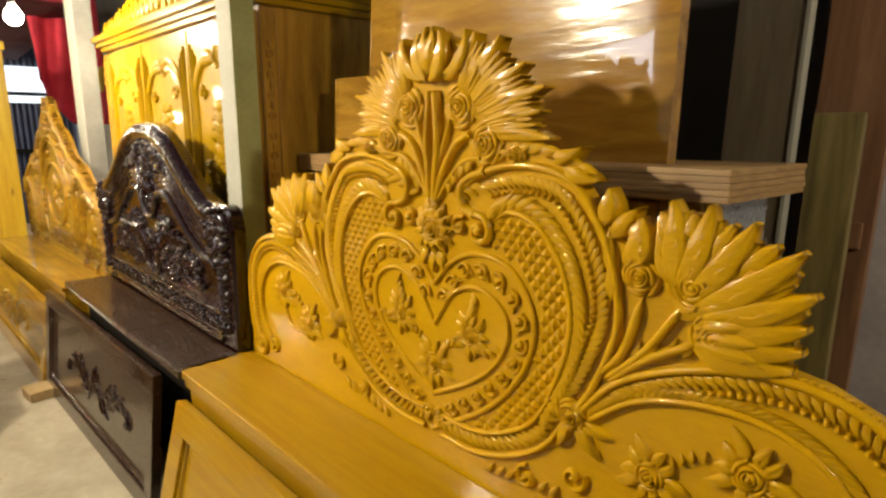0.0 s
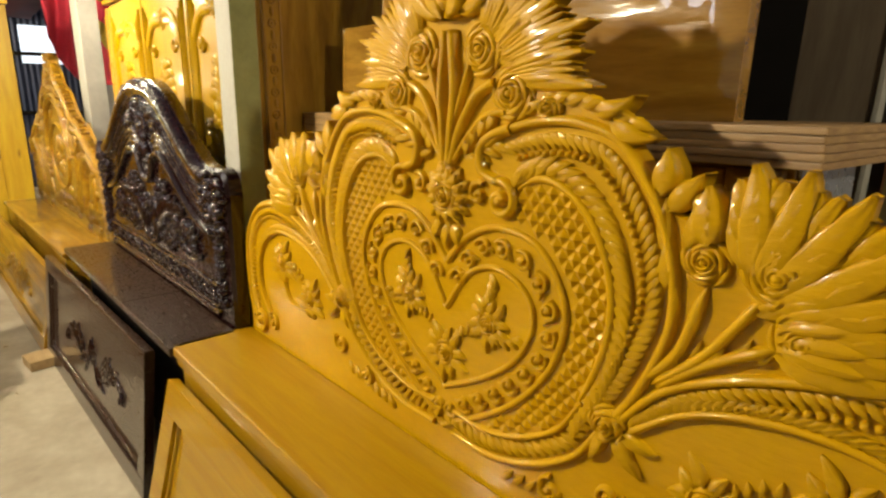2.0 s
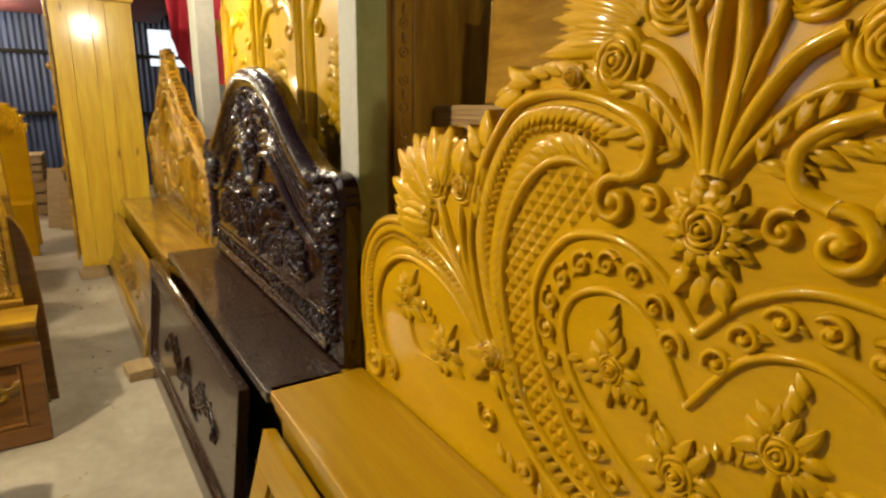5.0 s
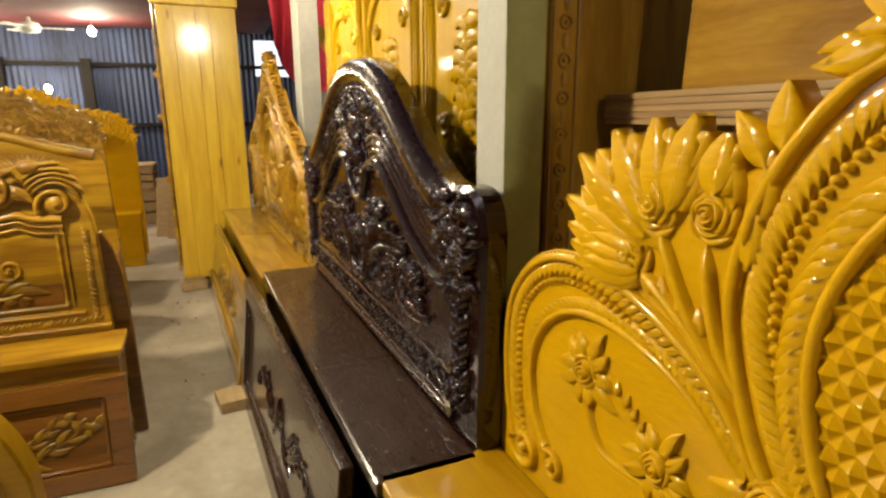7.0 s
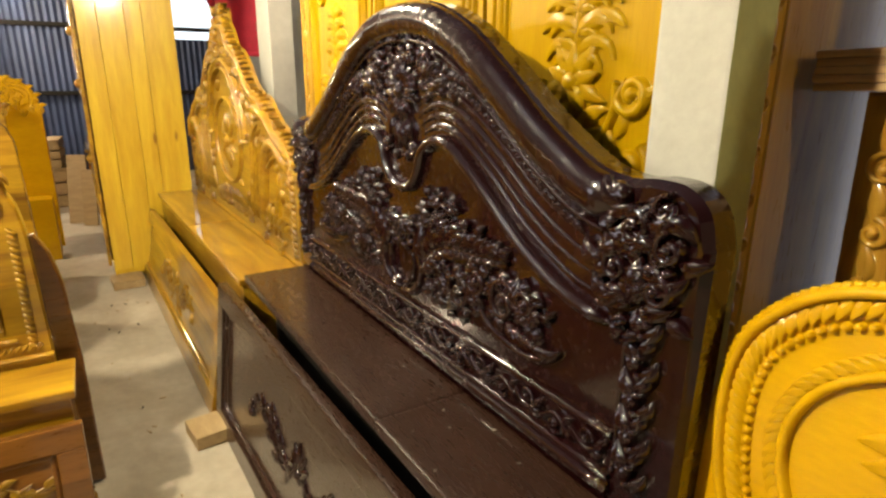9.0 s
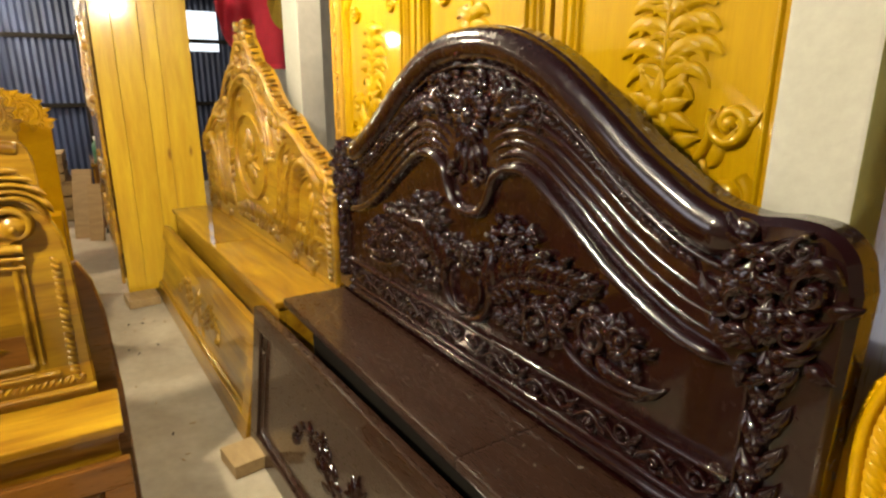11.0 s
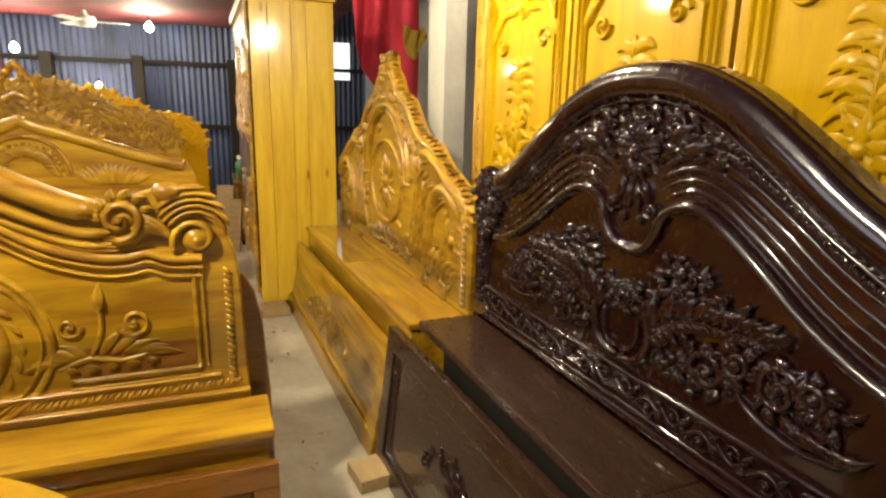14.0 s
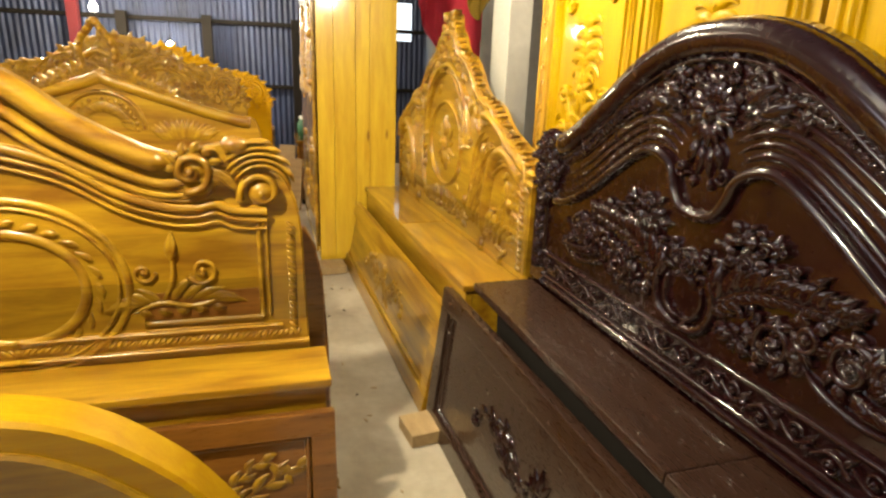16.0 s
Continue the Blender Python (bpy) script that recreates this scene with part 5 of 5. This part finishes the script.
# ---- plain pine wardrobe seen from its end ----
def pine_wardrobe():
    w = thing("wardrobe", pose(-5.75, 1.32, 0, 0, 0, 1.0), "yellow pine wardrobe with plain plank end and carved front", "wardrobe")
    part("body", box(-0.72, 0.74, -0.26, 0.24, 0.09, 2.02, 0.004), PINE, w, "", False)
    ys = (-0.275, -0.165, -0.02, 0.075, 0.255)
    for i in range(4):
        part("plank", box(0.741, 0.757, ys[i] + 0.001, ys[i + 1] - 0.001, 0.06, 2.02, 0.003), PINE, w, "", False)
    part("plinth", box(-0.74, 0.752, -0.275, 0.25, 0.035, 0.089, 0.004), PINE, w, "", False)
    part("cornice", box(-0.78, 0.79, -0.31, 0.27, 2.021, 2.09, 0.012), PINE, w, "", False)
    part("crest", plate(Buf(), [(-0.75, 2.09), (0.72, 2.09), (0.70, 2.14), (0.3, 2.2), (0.0, 2.26), (-0.3, 2.2), (-0.7, 2.14)], 0.03, 0.27), PINE, w, "", False)
    for u0, u1 in ((-0.70, -0.005), (0.0, 0.70)):
        d = part("door", box(u0, u1, -0.285, -0.261, 0.12, 2.0, 0.004), TEAK, w, "", False)
        part("vine_carving", vine(vine(Buf(), (u0 + u1) / 2, 1.1, 0.7, 0.285), (u0 + u1) / 2, 0.25, 0.6, 0.285), TEAK, d)
    p = part("corner_post", box(0.70, 0.752, -0.305, -0.286, 0.1, 2.02, 0.006), TEAK, w, "", False)
    for v in (0.8, 1.25, 1.55):
        part("boss", dome(Buf(), 0.726, v, 0.022, 0.03, 0, 0.03, 0.305), TEAK, p)
    for x in (-0.66, 0.66):
        for y in (-0.22, 0.18):
            part("foot", box(x - 0.05, x + 0.05, y - 0.04, y + 0.04, 0, 0.0345, 0.003), RAW, w, "timber foot", False)
    return w


pine_wardrobe()


def chock(x, y, rz, l=0.16, d=0.10, h=0.045, label="rough timber offcut under the footboard's end"):
    o = thing("wood_block", pose(x, y, 0, 0, 0, rz), label, "wood block", "wood blocks")
    part("offcut", box(-l / 2, l / 2, -d / 2, d / 2, 0.0, h, 0.004), RAW, o, "", False)
    return o


chock(-2.84, 1.275, 8, 0.15, 0.12, 0.05)
chock(-4.86, 1.12, 5, 0.19, 0.18, 0.05, "rough timber offcut on the floor by the wardrobe")


# ---- headboards standing across, facing the aisle's end ----
def scroll_headboard(m, label, mat, top, tall):
    """A headboard with sloping shoulders that end in carved scrolls; its right half is the mirror of its left."""
    hb = thing("carved_headboard", m, label, "headboard", "carved headboards")
    out = spline([(0.0, tall), (0.08, tall - 0.035), (0.16, tall - 0.095), (0.205, tall - 0.13), (0.315, tall - 0.19), (0.40, tall - 0.227), (0.452, tall - 0.235), (0.502, tall - 0.223), (0.56, tall - 0.21), (0.604, tall - 0.195), (0.64, tall - 0.21), (0.672, tall - 0.25), (0.74, tall - 0.315), (0.775, tall - 0.38), (0.79, tall - 0.475)], 5)
    half = [tuple(p) for p in out] + [(0.815, 0.05)]
    part("backboard", plate(Buf(), half + [(-u, v) for u, v in half[::-1] if u > 1e-6], 0.05, 0, 0.006), mat, hb, "", False)
    part("top_rim", tube(Buf(), both(offset(out, -0.030)[:30]), 0.060, 0.042, 100, 0, 0.04, 7), mat, hb, "thick sweeping top moulding")
    part("second_rim", tube(Buf(), both(offset(out, -0.085)[:33]), 0.032, 0.030, 100, 0, 0.05, 6), mat, hb)
    part("third_rim", tube(Buf(), both(offset(out, -0.118)[:33]), 0.024, 0.022, 100, 0, 0.05), mat, hb)
    shelf = spline([(0.0, tall - 0.21), (0.16, tall - 0.26), (0.30, tall - 0.345), (0.42, tall - 0.385), (0.50, tall - 0.39), (0.55, tall - 0.38), (0.60, tall - 0.40), (0.69, tall - 0.405)])
    for k, w in ((0, 0.030), (1, 0.016), (2, 0.012)):
        part("brow_moulding", tube(Buf(), both(shelf - np.array([0, 0.026 * k])), w, 0.022 - 0.005 * k, 100, 0, 0, 6), mat, hb)

    def scroll(b):
        u, v = 0.679, tall - 0.35
        curl(b, u, v, 0.064, 1.0, 200, 0.024, 0.030, 0, -1, 40)
        dome(b, u, v, 0.040, 0.040, 0, 0.032, 0, 14, 4)
        for k in range(5):
            r = 0.080 + 0.017 * k
            c = np.array([(u + r * math.cos(a), v + r * math.sin(a)) for a in np.linspace((0.0, 0.3, 0.75, 1.1, 1.35)[k], 2.75 - 0.12 * k, 18)])
            tube(b, c, 0.017, 0.026, 22, 0, 0.12)
        for k in range(7):
            leaf(b, 0.615 - 0.012 * k, v + 0.005 + 0.006 * k, 120 + 11 * k, 0.105 - 0.004 * k, 0.026, 0.026, 35, 0.004)
        curl(b, 0.492, tall - 0.284, 0.058, 1.4, 250, 0.026, 0.040, 0, 1)
        dome(b, 0.492, tall - 0.284, 0.050, 0.050, 0, 0.030, 0, 14, 3)
        for i in range(7):
            a = 180 - 30 * i
            leaf(b, 0.498 + 0.048 * math.cos(radians(a)), tall - 0.284 + 0.048 * math.sin(radians(a)), a - 20, 0.042, 0.026, 0.022, -40, 0.002)
        for k in range(5):
            tube(b, spline([(0.30, tall - 0.27 - 0.016 * k), (0.42, tall - 0.318 - 0.012 * k), (0.52, tall - 0.335 - 0.006 * k), (0.59, tall - 0.29 + 0.004 * k)]), 0.013, 0.016, 24, 0, 0.2)
        return dome(b, 0.615, tall - 0.215, 0.042, 0.028, -10, 0.034, 0.0, 14, 4)
    sides("shoulder_scroll", scroll, mat, hb, "carved shoulder scroll")

    def panelling(b):
        for d, w in ((0.0, 0.018), (0.022, 0.008)):
            tube(b, np.array([(0.665 + d, 0.60), (0.665 + d, tall - 0.43)]), w, 0.009, 10)
            tube(b, np.array([(0.33, 0.595 - d), (0.665, 0.595 - d)]), w, 0.009, 20)
        rope(b, np.array([(0.755, 0.54), (0.755, tall - 0.45)]), 0.015, 0.008)
        rope(b, np.array([(0.0, 0.535), (0.765, 0.535)]), 0.015, 0.008)
        tube(b, np.array([(0.0, 0.505), (0.80, 0.505)]), 0.016, 0.016, 20)
        tube(b, np.array([(0.0, 0.565), (0.72, 0.565)]), 0.012, 0.014, 20)
        return b
    sides("panel_moulding", panelling, mat, hb)

    def oval(b):
        for r, w in ((0.30, 0.022), (0.275, 0.012), (0.19, 0.03)):
            c = np.array([(r * math.cos(a), 0.72 + r * 0.85 * math.sin(a)) for a in np.linspace(-math.pi / 2, math.pi / 2, 40)])
            tube(b, c, w, 0.009, 40)
        q = np.array([(0.235 * math.cos(a), 0.72 + 0.2 * math.sin(a)) for a in np.linspace(-1.4, 1.4, 30)])
        return feathers(b, q, 12, 0.05, 0.02, 0.008, 25)
    sides("oval_moulding", oval, mat, hb)

    def sprig(b):
        tube(b, spline([(0.29, 0.63), (0.38, 0.66), (0.47, 0.645), (0.56, 0.67)]), 0.018, 0.010, 30, 0, 0.2)
        tube(b, spline([(0.38, 0.65), (0.415, 0.73), (0.42, 0.82)]), 0.015, 0.010, 24, 0, 0.2)
        curl(b, 0.50, 0.755, 0.046, 1.3, 200, 0.014, 0.010, 0, 1)
        curl(b, 0.34, 0.755, 0.032, 1.2, 0, 0.012, 0.009, 0, -1)
        for k in range(5):
            leaf(b, 0.41 + 0.028 * k, 0.665, 60 - 14 * k, 0.10, 0.03, 0.010, -30)
            leaf(b, 0.38 - 0.018 * k, 0.655, 130 + 12 * k, 0.085, 0.028, 0.010, 30)
            leaf(b, 0.32 + 0.05 * k, 0.64, -40 + 5 * k, 0.04, 0.026, 0.013, 40)
        return leaf(b, 0.415, 0.79, 85, 0.09, 0.035, 0.016)
    sides("sprig_carving", sprig, mat, hb, "carved leaf sprig")
    for s in (-1, 1):
        part("dark_plank", box(s * 0.33, s * 0.655, -0.002, 0.004, 0.607, 0.690, 0.001), TEAKDARK, hb, "darker brown plank low in the panel", False)
    wing_side = [(0.60, 0.84), (0.80, 0.86), (0.83, 0.80), (0.85, 0.70), (0.865, 0.45), (0.87, 0.0), (0.60, 0.0)]
    part("back_wing", plate(Buf(), wing_side, 0.03, -0.052), TEAKDARK, hb, "darker board behind the headboard", False)
    part("box_top", box(-0.85, 0.85, -0.23, -0.004, 0.455, 0.48, 0.006), mat, hb, "varnished ledge", False)
    part("box_front", box(-0.83, 0.835, -0.205, -0.185, 0.03, 0.454, 0.003), mat, hb, "", False)
    for u in (-0.83, 0.81):
        part("box_end", box(u, u + 0.02, -0.184, -0.004, 0.0, 0.454, 0.003), mat, hb, "", False)
    return hb


scroll_headboard(pose(-2.70, 0.065, 0, 0, 0, 90), "honey-varnished headboard with sweeping shoulders and carved scrolls", TEAK, 1.0, 1.335)
leaning_panel("footboard", pose(-2.375, 0.07, 0.0, 0, 0, 90) @ pose(0, 0, 0, -9, 0, 0), 1.70, 0.40, TEAK, TEAKDARK, "brown teak footboard leaning on the ledge", (-0.4, 0.4), 0.07)


def pierced_headboard(m, label, mat, tall):
    """A headboard with a swept rail, an arched bead band and a pierced crown."""
    hb = thing("carved_headboard", m, label, "headboard", "carved headboards")
    out = spline([(0.0, 1.30), (0.06, 1.27), (0.315, 1.185), (0.50, 1.125), (0.66, 1.08), (0.73, 1.065), (0.765, 0.985)], 5)
    half = [tuple(p) for p in out] + [(0.80, 0.05)]
    part("backboard", plate(Buf(), half + [(-u, v) for u, v in half[::-1] if u > 1e-6], 0.045, 0, 0.006), mat, hb, "", False)
    part("top_rail", tube(Buf(), both(offset(out, -0.03)[:26]), 0.06, 0.028, 80, 0, 0, 7), mat, hb)
    c = spline([(0.075, tall - 0.22), (0.083, tall - 0.15), (0.066, tall - 0.09), (0.028, tall - 0.04), (0.0, tall), (-0.028, tall - 0.04), (-0.066, tall - 0.09), (-0.083, tall - 0.15), (-0.075, tall - 0.22)])
    part("crown_foot", tube(Buf(), spline([(0.06, tall - 0.17), (0.0, tall - 0.145), (-0.06, tall - 0.17)]), 0.03, 0.026, 20, -0.02), mat, hb)
    ring = part("crown_ring", tube(Buf(), c, 0.035, 0.03, 60, -0.02), mat, hb, "pierced crown")
    part("crown_beads", beads(Buf(), c, 0.016, 0.024, 0.002), mat, hb)

    def band(b):
        arch = np.array([(0.19 * math.cos(a), 1.0 + 0.19 * math.sin(a)) for a in np.linspace(0.0, 1.57, 24)])
        tube(b, arch, 0.024, 0.02, 40)
        beads(b, offset(arch, 0.035), 0.012, 0.014)
        feathers(b, offset(arch, 0.05), 16, 0.06, 0.022, 0.014, 60)
        for i in range(14):
            leaf(b, 0.30 + 0.012 * i, 0.95, 150 - 9 * i, 0.115, 0.034, 0.020, -15)
        for i in range(8):
            rose(b, 0.09 + 0.03 * i, 1.29 - 0.014 * i, 0.026, 0.01, 0.02)
            leaf(b, 0.09 + 0.034 * i, 1.30 - 0.018 * i, 60, 0.05, 0.03, 0.02, -30, 0, 0.02)
        return b
    sides("arch_carving", band, mat, hb, "carved bead arch and leaves")
    part("lower_board", box(-0.78, 0.78, -0.2, -0.01, 0.0, 0.45, 0.004), mat, hb, "", False)
    return hb


pierced_headboard(pose(-4.35, -0.055, 0, 0, 0, 90), "honey-varnished headboard with a pierced crown and beaded arch", TEAK, 1.53)


def fan_headboard(m, label, mat, tall):
    """A headboard topped by a broad shell arch and round end scrolls."""
    hb = thing("carved_headboard", m, label, "headboard", "carved headboards")
    out = spline([(0.0, tall), (0.14, tall - 0.02), (0.20, tall - 0.07), (0.30, tall - 0.09), (0.40, tall - 0.16), (0.52, tall - 0.17), (0.64, tall - 0.20), (0.72, tall - 0.27), (0.76, tall - 0.38)], 5)
    half = [tuple(p) for p in out] + [(0.76, 0.05)]
    part("backboard", plate(Buf(), half + [(-u, v) for u, v in half[::-1] if u > 1e-6], 0.045, 0, 0.006), mat, hb, "", False)

    def carve(b):
        for r in (0.28, 0.24, 0.20):
            c = np.array([(0.24 + r * math.cos(a), tall - 0.40 + r * math.sin(a)) for a in np.linspace(0.2, 2.6, 30)])
            tube(b, c, 0.022, 0.018, 40)
        for r in (0.10, 0.075, 0.05):
            c = np.array([(0.62 + r * math.cos(a), tall - 0.33 + r * math.sin(a)) for a in np.linspace(-0.5, 3.6, 30)])
            tube(b, c, 0.018, 0.018, 30)
        for i in range(14):
            p = out[min(len(out) - 1, 3 * i)]
            leaf(b, p[0] - 0.01, p[1] - 0.03, 90 - 5 * i, 0.06, 0.035, 0.022, -30, 0, 0.03)
            curl(b, p[0], p[1] - 0.06, 0.024, 1.2, 90 * i, 0.012, 0.016, 0, (-1) ** i, 16)
        k = len(b.pieces)
        dense(b, [(0.0, tall - 0.05), (0.13, tall - 0.06), (0.20, tall - 0.11), (0.30, tall - 0.13), (0.40, tall - 0.20), (0.52, tall - 0.21), (0.62, tall - 0.25), (0.72, tall - 0.34), (0.72, tall - 0.44), (0.40, tall - 0.40), (0.0, tall - 0.40)], 0.040, 31, 0.060, 0.022, 0.45)
        b.fuse(k, "lacy_carving")
        return rose(b, 0.24, tall - 0.36, 0.06, 0, 0.03)
    sides("shell_carving", carve, mat, hb, "carved shell arches and leaves")
    part("lower_board", box(-0.74, 0.74, -0.2, -0.01, 0.0, 0.45, 0.004), mat, hb, "", False)
    return hb


fan_headboard(pose(-3.45, -0.10, 0, 0, 0, 90), "low brown-gold headboard with a carved shell arch", TEAK, 1.12)
fan_headboard(pose(-5.2, -0.15, 0, 0, 0, 90), "brown-gold headboard with a carved shell arch", TEAK, 1.50)
fan_headboard(pose(-5.9, 0.0, 0, 0, 0, 90), "bright golden headboard with a leafy crest", GOLD, 1.47)


# ---- rounded golden board near the aisle's start ----
def round_board():
    o = thing("bed_footboard", pose(-1.90, 0.10, 0, 0, 0, 90), "golden varnished footboard with a thick rounded top edge", "footboard")
    arc = spline([(0.0, 0.80), (0.16, 0.79), (0.247, 0.777), (0.324, 0.755), (0.402, 0.711), (0.484, 0.641), (0.536, 0.581), (0.60, 0.48), (0.64, 0.36)], 6)
    half = [tuple(p) for p in arc] + [(0.65, 0.0)]
    full = half + [(-u, v) for u, v in half[::-1] if u > 1e-6]
    part("board", plate(Buf(), full, 0.09, 0, 0.008), GOLDFLAT, o, "", False)
    part("sunk_panel", plate(Buf(), [(u * 0.9, 0.06 + v * 0.86) for u, v in full], 0.02, 0.012), TEAK, o, "", False)
    return o


round_board()


# ---- distance ----
def ceiling_fan():
    f = thing("ceiling_fan", pose(-8.7, -0.42, 2.22), "dusty white ceiling fan hanging at rest", "ceiling fan")
    part("motor", lathe(Buf(), [(0.0, -0.06), (0.10, -0.05), (0.12, 0.0), (0.10, 0.05), (0.03, 0.07), (0.015, 0.12)], 20), FANWHITE, f)
    part("rod", lathe(Buf(), [(0.012, 0.1), (0.012, 0.78)], 8), FANWHITE, f)
    for i in range(3):
        part("blade", box(0.10, 0.44, -0.05, 0.05, -0.004, 0.004, 0.002), FANWHITE, f, "", False, pose(0, 0, 0, 8, 0, 95 + 120 * i))
    return f


ceiling_fan()


def red_drape():
    vs, fs, n, k = [], [], 26, 30
    for i in range(n + 1):
        for j in range(k + 1):
            s, t = i / n, j / k
            y = 1.95 + 0.62 * s + 0.05 * math.sin(7 * s + 2 * t) * t
            z = 2.75 - t * (0.86 + 0.42 * min(1, 1.9 * s))
            vs.append((-6.2 + 0.05 * math.sin(16 * s + 1.5 * t), z, -y))
    for i in range(n):
        for j in range(k):
            a = i * (k + 1) + j
            fs.append((a, a + k + 1, a + k + 2, a + 1))
    ob = part("cloth_drape", Buf().add(vs, fs), RED, None)
    md = ob.modifiers.new("thickness", "SOLIDIFY")
    md.thickness = 0.004
    hem = [vs[i * (k + 1) + k] for i in range(n + 1)]
    rows = [(x + e, z + h, y) for x, z, y in hem for e, h in ((0.006, 0.035), (0.012, 0.016), (0.007, -0.006), (-0.006, 0.0))]
    part("hem", Buf().add(rows, [(4 * i + j, 4 * i + 4 + j, 4 * i + 5 + j, 4 * i + 1 + j) for i in range(n) for j in range(3)]), RED, ob, "folded hem")
    return tagged(ob, "deep red cloth hanging in folds", "cloth")


red_drape()


def hung_cloth():
    """A small cloth pinned over the drape, in soft folds."""
    vs, fs, n, k = [], [], 22, 16
    for i in range(n + 1):
        for j in range(k + 1):
            s, t = i / n, j / k
            y = 2.40 + 0.20 * s
            z = 2.07 - 0.04 * math.sin(math.pi * s) - t * (0.09 + 0.16 * math.sin(2.6 * s + 0.3) ** 2)
            vs.append((-6.10 + 0.03 * math.sin(13 * s + 2 * t) + 0.02 * math.sin(5 * t + 4 * s), z, -y))
    for i in range(n):
        for j in range(k):
            a = i * (k + 1) + j
            fs.append((a, a + k + 1, a + k + 2, a + 1))
    ob = part("hung_cloth", Buf().add(vs, fs), YELLOWCLOTH, None)
    md = ob.modifiers.new("thickness", "SOLIDIFY")
    md.thickness = 0.012
    part("pin", box(-6.20, -6.09, 2.49, 2.51, 2.015, 2.035, 0.003), RAW, ob, "timber peg", False)
    return tagged(ob, "crumpled yellow cloth pinned over the red drape", "cloth")


hung_cloth()


# ---- clutter at the aisle's far end ----
def crate(x, y, w, d, h, rz, z=0.0):
    o = thing("wooden_crate", pose(x, y, z, 0, 0, rz), "pale timber crate of slats on the floor", "crate", "timber crates")
    for k in range(3):
        z0 = h * k / 3
        for s in (-1, 1):
            part("slat", box(-w / 2, w / 2, s * d / 2 - 0.008, s * d / 2 + 0.008, z0 + 0.01, z0 + h / 3 - 0.01, 0.002), RAW, o, "", False)
            part("slat", box(s * w / 2 - 0.008, s * w / 2 + 0.008, -d / 2 + 0.009, d / 2 - 0.009, z0 + 0.01, z0 + h / 3 - 0.01, 0.002), RAW, o, "", False)
    part("bottom", box(-w / 2, w / 2, -d / 2, d / 2, 0.0, 0.009, 0), RAW, o, "", False)
    part("lid", box(-w / 2 - 0.01, w / 2 + 0.01, -d / 2 - 0.01, d / 2 + 0.01, h, h + 0.015, 0.003), RAW, o, "", False)
    return o


crate(-8.0, 0.55, 0.5, 0.6, 0.38, 6)
crate(-8.05, 0.5, 0.45, 0.5, 0.26, -4, 0.395)
crate(-8.6, 0.15, 0.5, 0.6, 0.5, 2)


def side_cabinet():
    c = thing("side_cabinet", pose(-7.35, 1.22, 0), "low brown cabinet with clutter on top beside the wardrobe", "cabinet")
    part("body", box(-0.35, 0.35, -0.22, 0.24, 0.05, 0.62, 0.005), TEAKDARK, c, "", False)
    part("top", box(-0.38, 0.38, -0.25, 0.26, 0.621, 0.65, 0.006), TEAK, c, "", False)
    for u0, u1 in ((-0.33, -0.004), (0.0, 0.33)):
        part("door", box(u0, u1, -0.236, -0.221, 0.08, 0.60, 0.004), TEAK, c, "", False)
    for x in (-0.3, 0.3):
        part("foot", box(x - 0.04, x + 0.04, -0.2, 0.2, 0, 0.0495, 0.003), BLACK, c, "", False)
    return c


side_cabinet()


def bottle(x, y, z, h, mat, label):
    o = thing("bottle", pose(x, y, z), label, "bottle", "bottles on the cabinet")
    part("flask", lathe(Buf(), [(0.0, 0.0), (0.04, 0.002), (0.042, h * 0.6), (0.02, h * 0.75), (0.018, h * 0.88), (0.0, h * 0.88)], 14), mat, o)
    part("cap", lathe(Buf(), [(0.021, h * 0.86), (0.021, h), (0.0, h)], 12), PAPER, o)
    return o


bottle(-7.2, 1.05, 0.65, 0.22, CYAN, "green plastic bottle with a white cap")
bottle(-7.35, 1.08, 0.65, 0.26, PAPER, "white plastic bottle with a white cap")
bottle(-7.5, 1.05, 0.65, 0.20, CYAN, "green plastic bottle with a white cap")


def plank(m, w, h, label):
    o = thing("timber_plank", m, label, "plank", "leaning planks")
    part("board", box(-w / 2, w / 2, 0, 0.025, 0, h, 0.004), RAW, o, "", False)
    return o


plank(pose(-6.9, 0.84, 0, -14, 0, 70), 0.16, 0.62, "pale timber plank leaning on the low cabinet")
plank(pose(-6.75, 0.93, 0, -10, 0, 62), 0.12, 0.5, "short pale plank leaning on the low cabinet")

rng = random.Random(11)
for i in range(26):
    x, y = rng.uniform(-4.8, -1.2), rng.uniform(0.92, 1.2)
    chip = thing("wood_chip", pose(x, y, 0.002, 0, 0, rng.uniform(0, 180)), "small wood chip on the cement floor", "wood chip", "wood chips")
    s = rng.uniform(0.006, 0.018)
    part("splinter", plate(Buf(), [(-s, 0), (s * 0.6, -s * 0.35), (s, s * 0.1), (-s * 0.2, s * 0.4)], 0.003, 0.0, 0.0008), RAW if i % 3 else BLACK, chip, "", False, pose(0, 0, 0.004, -90, 0, 0))
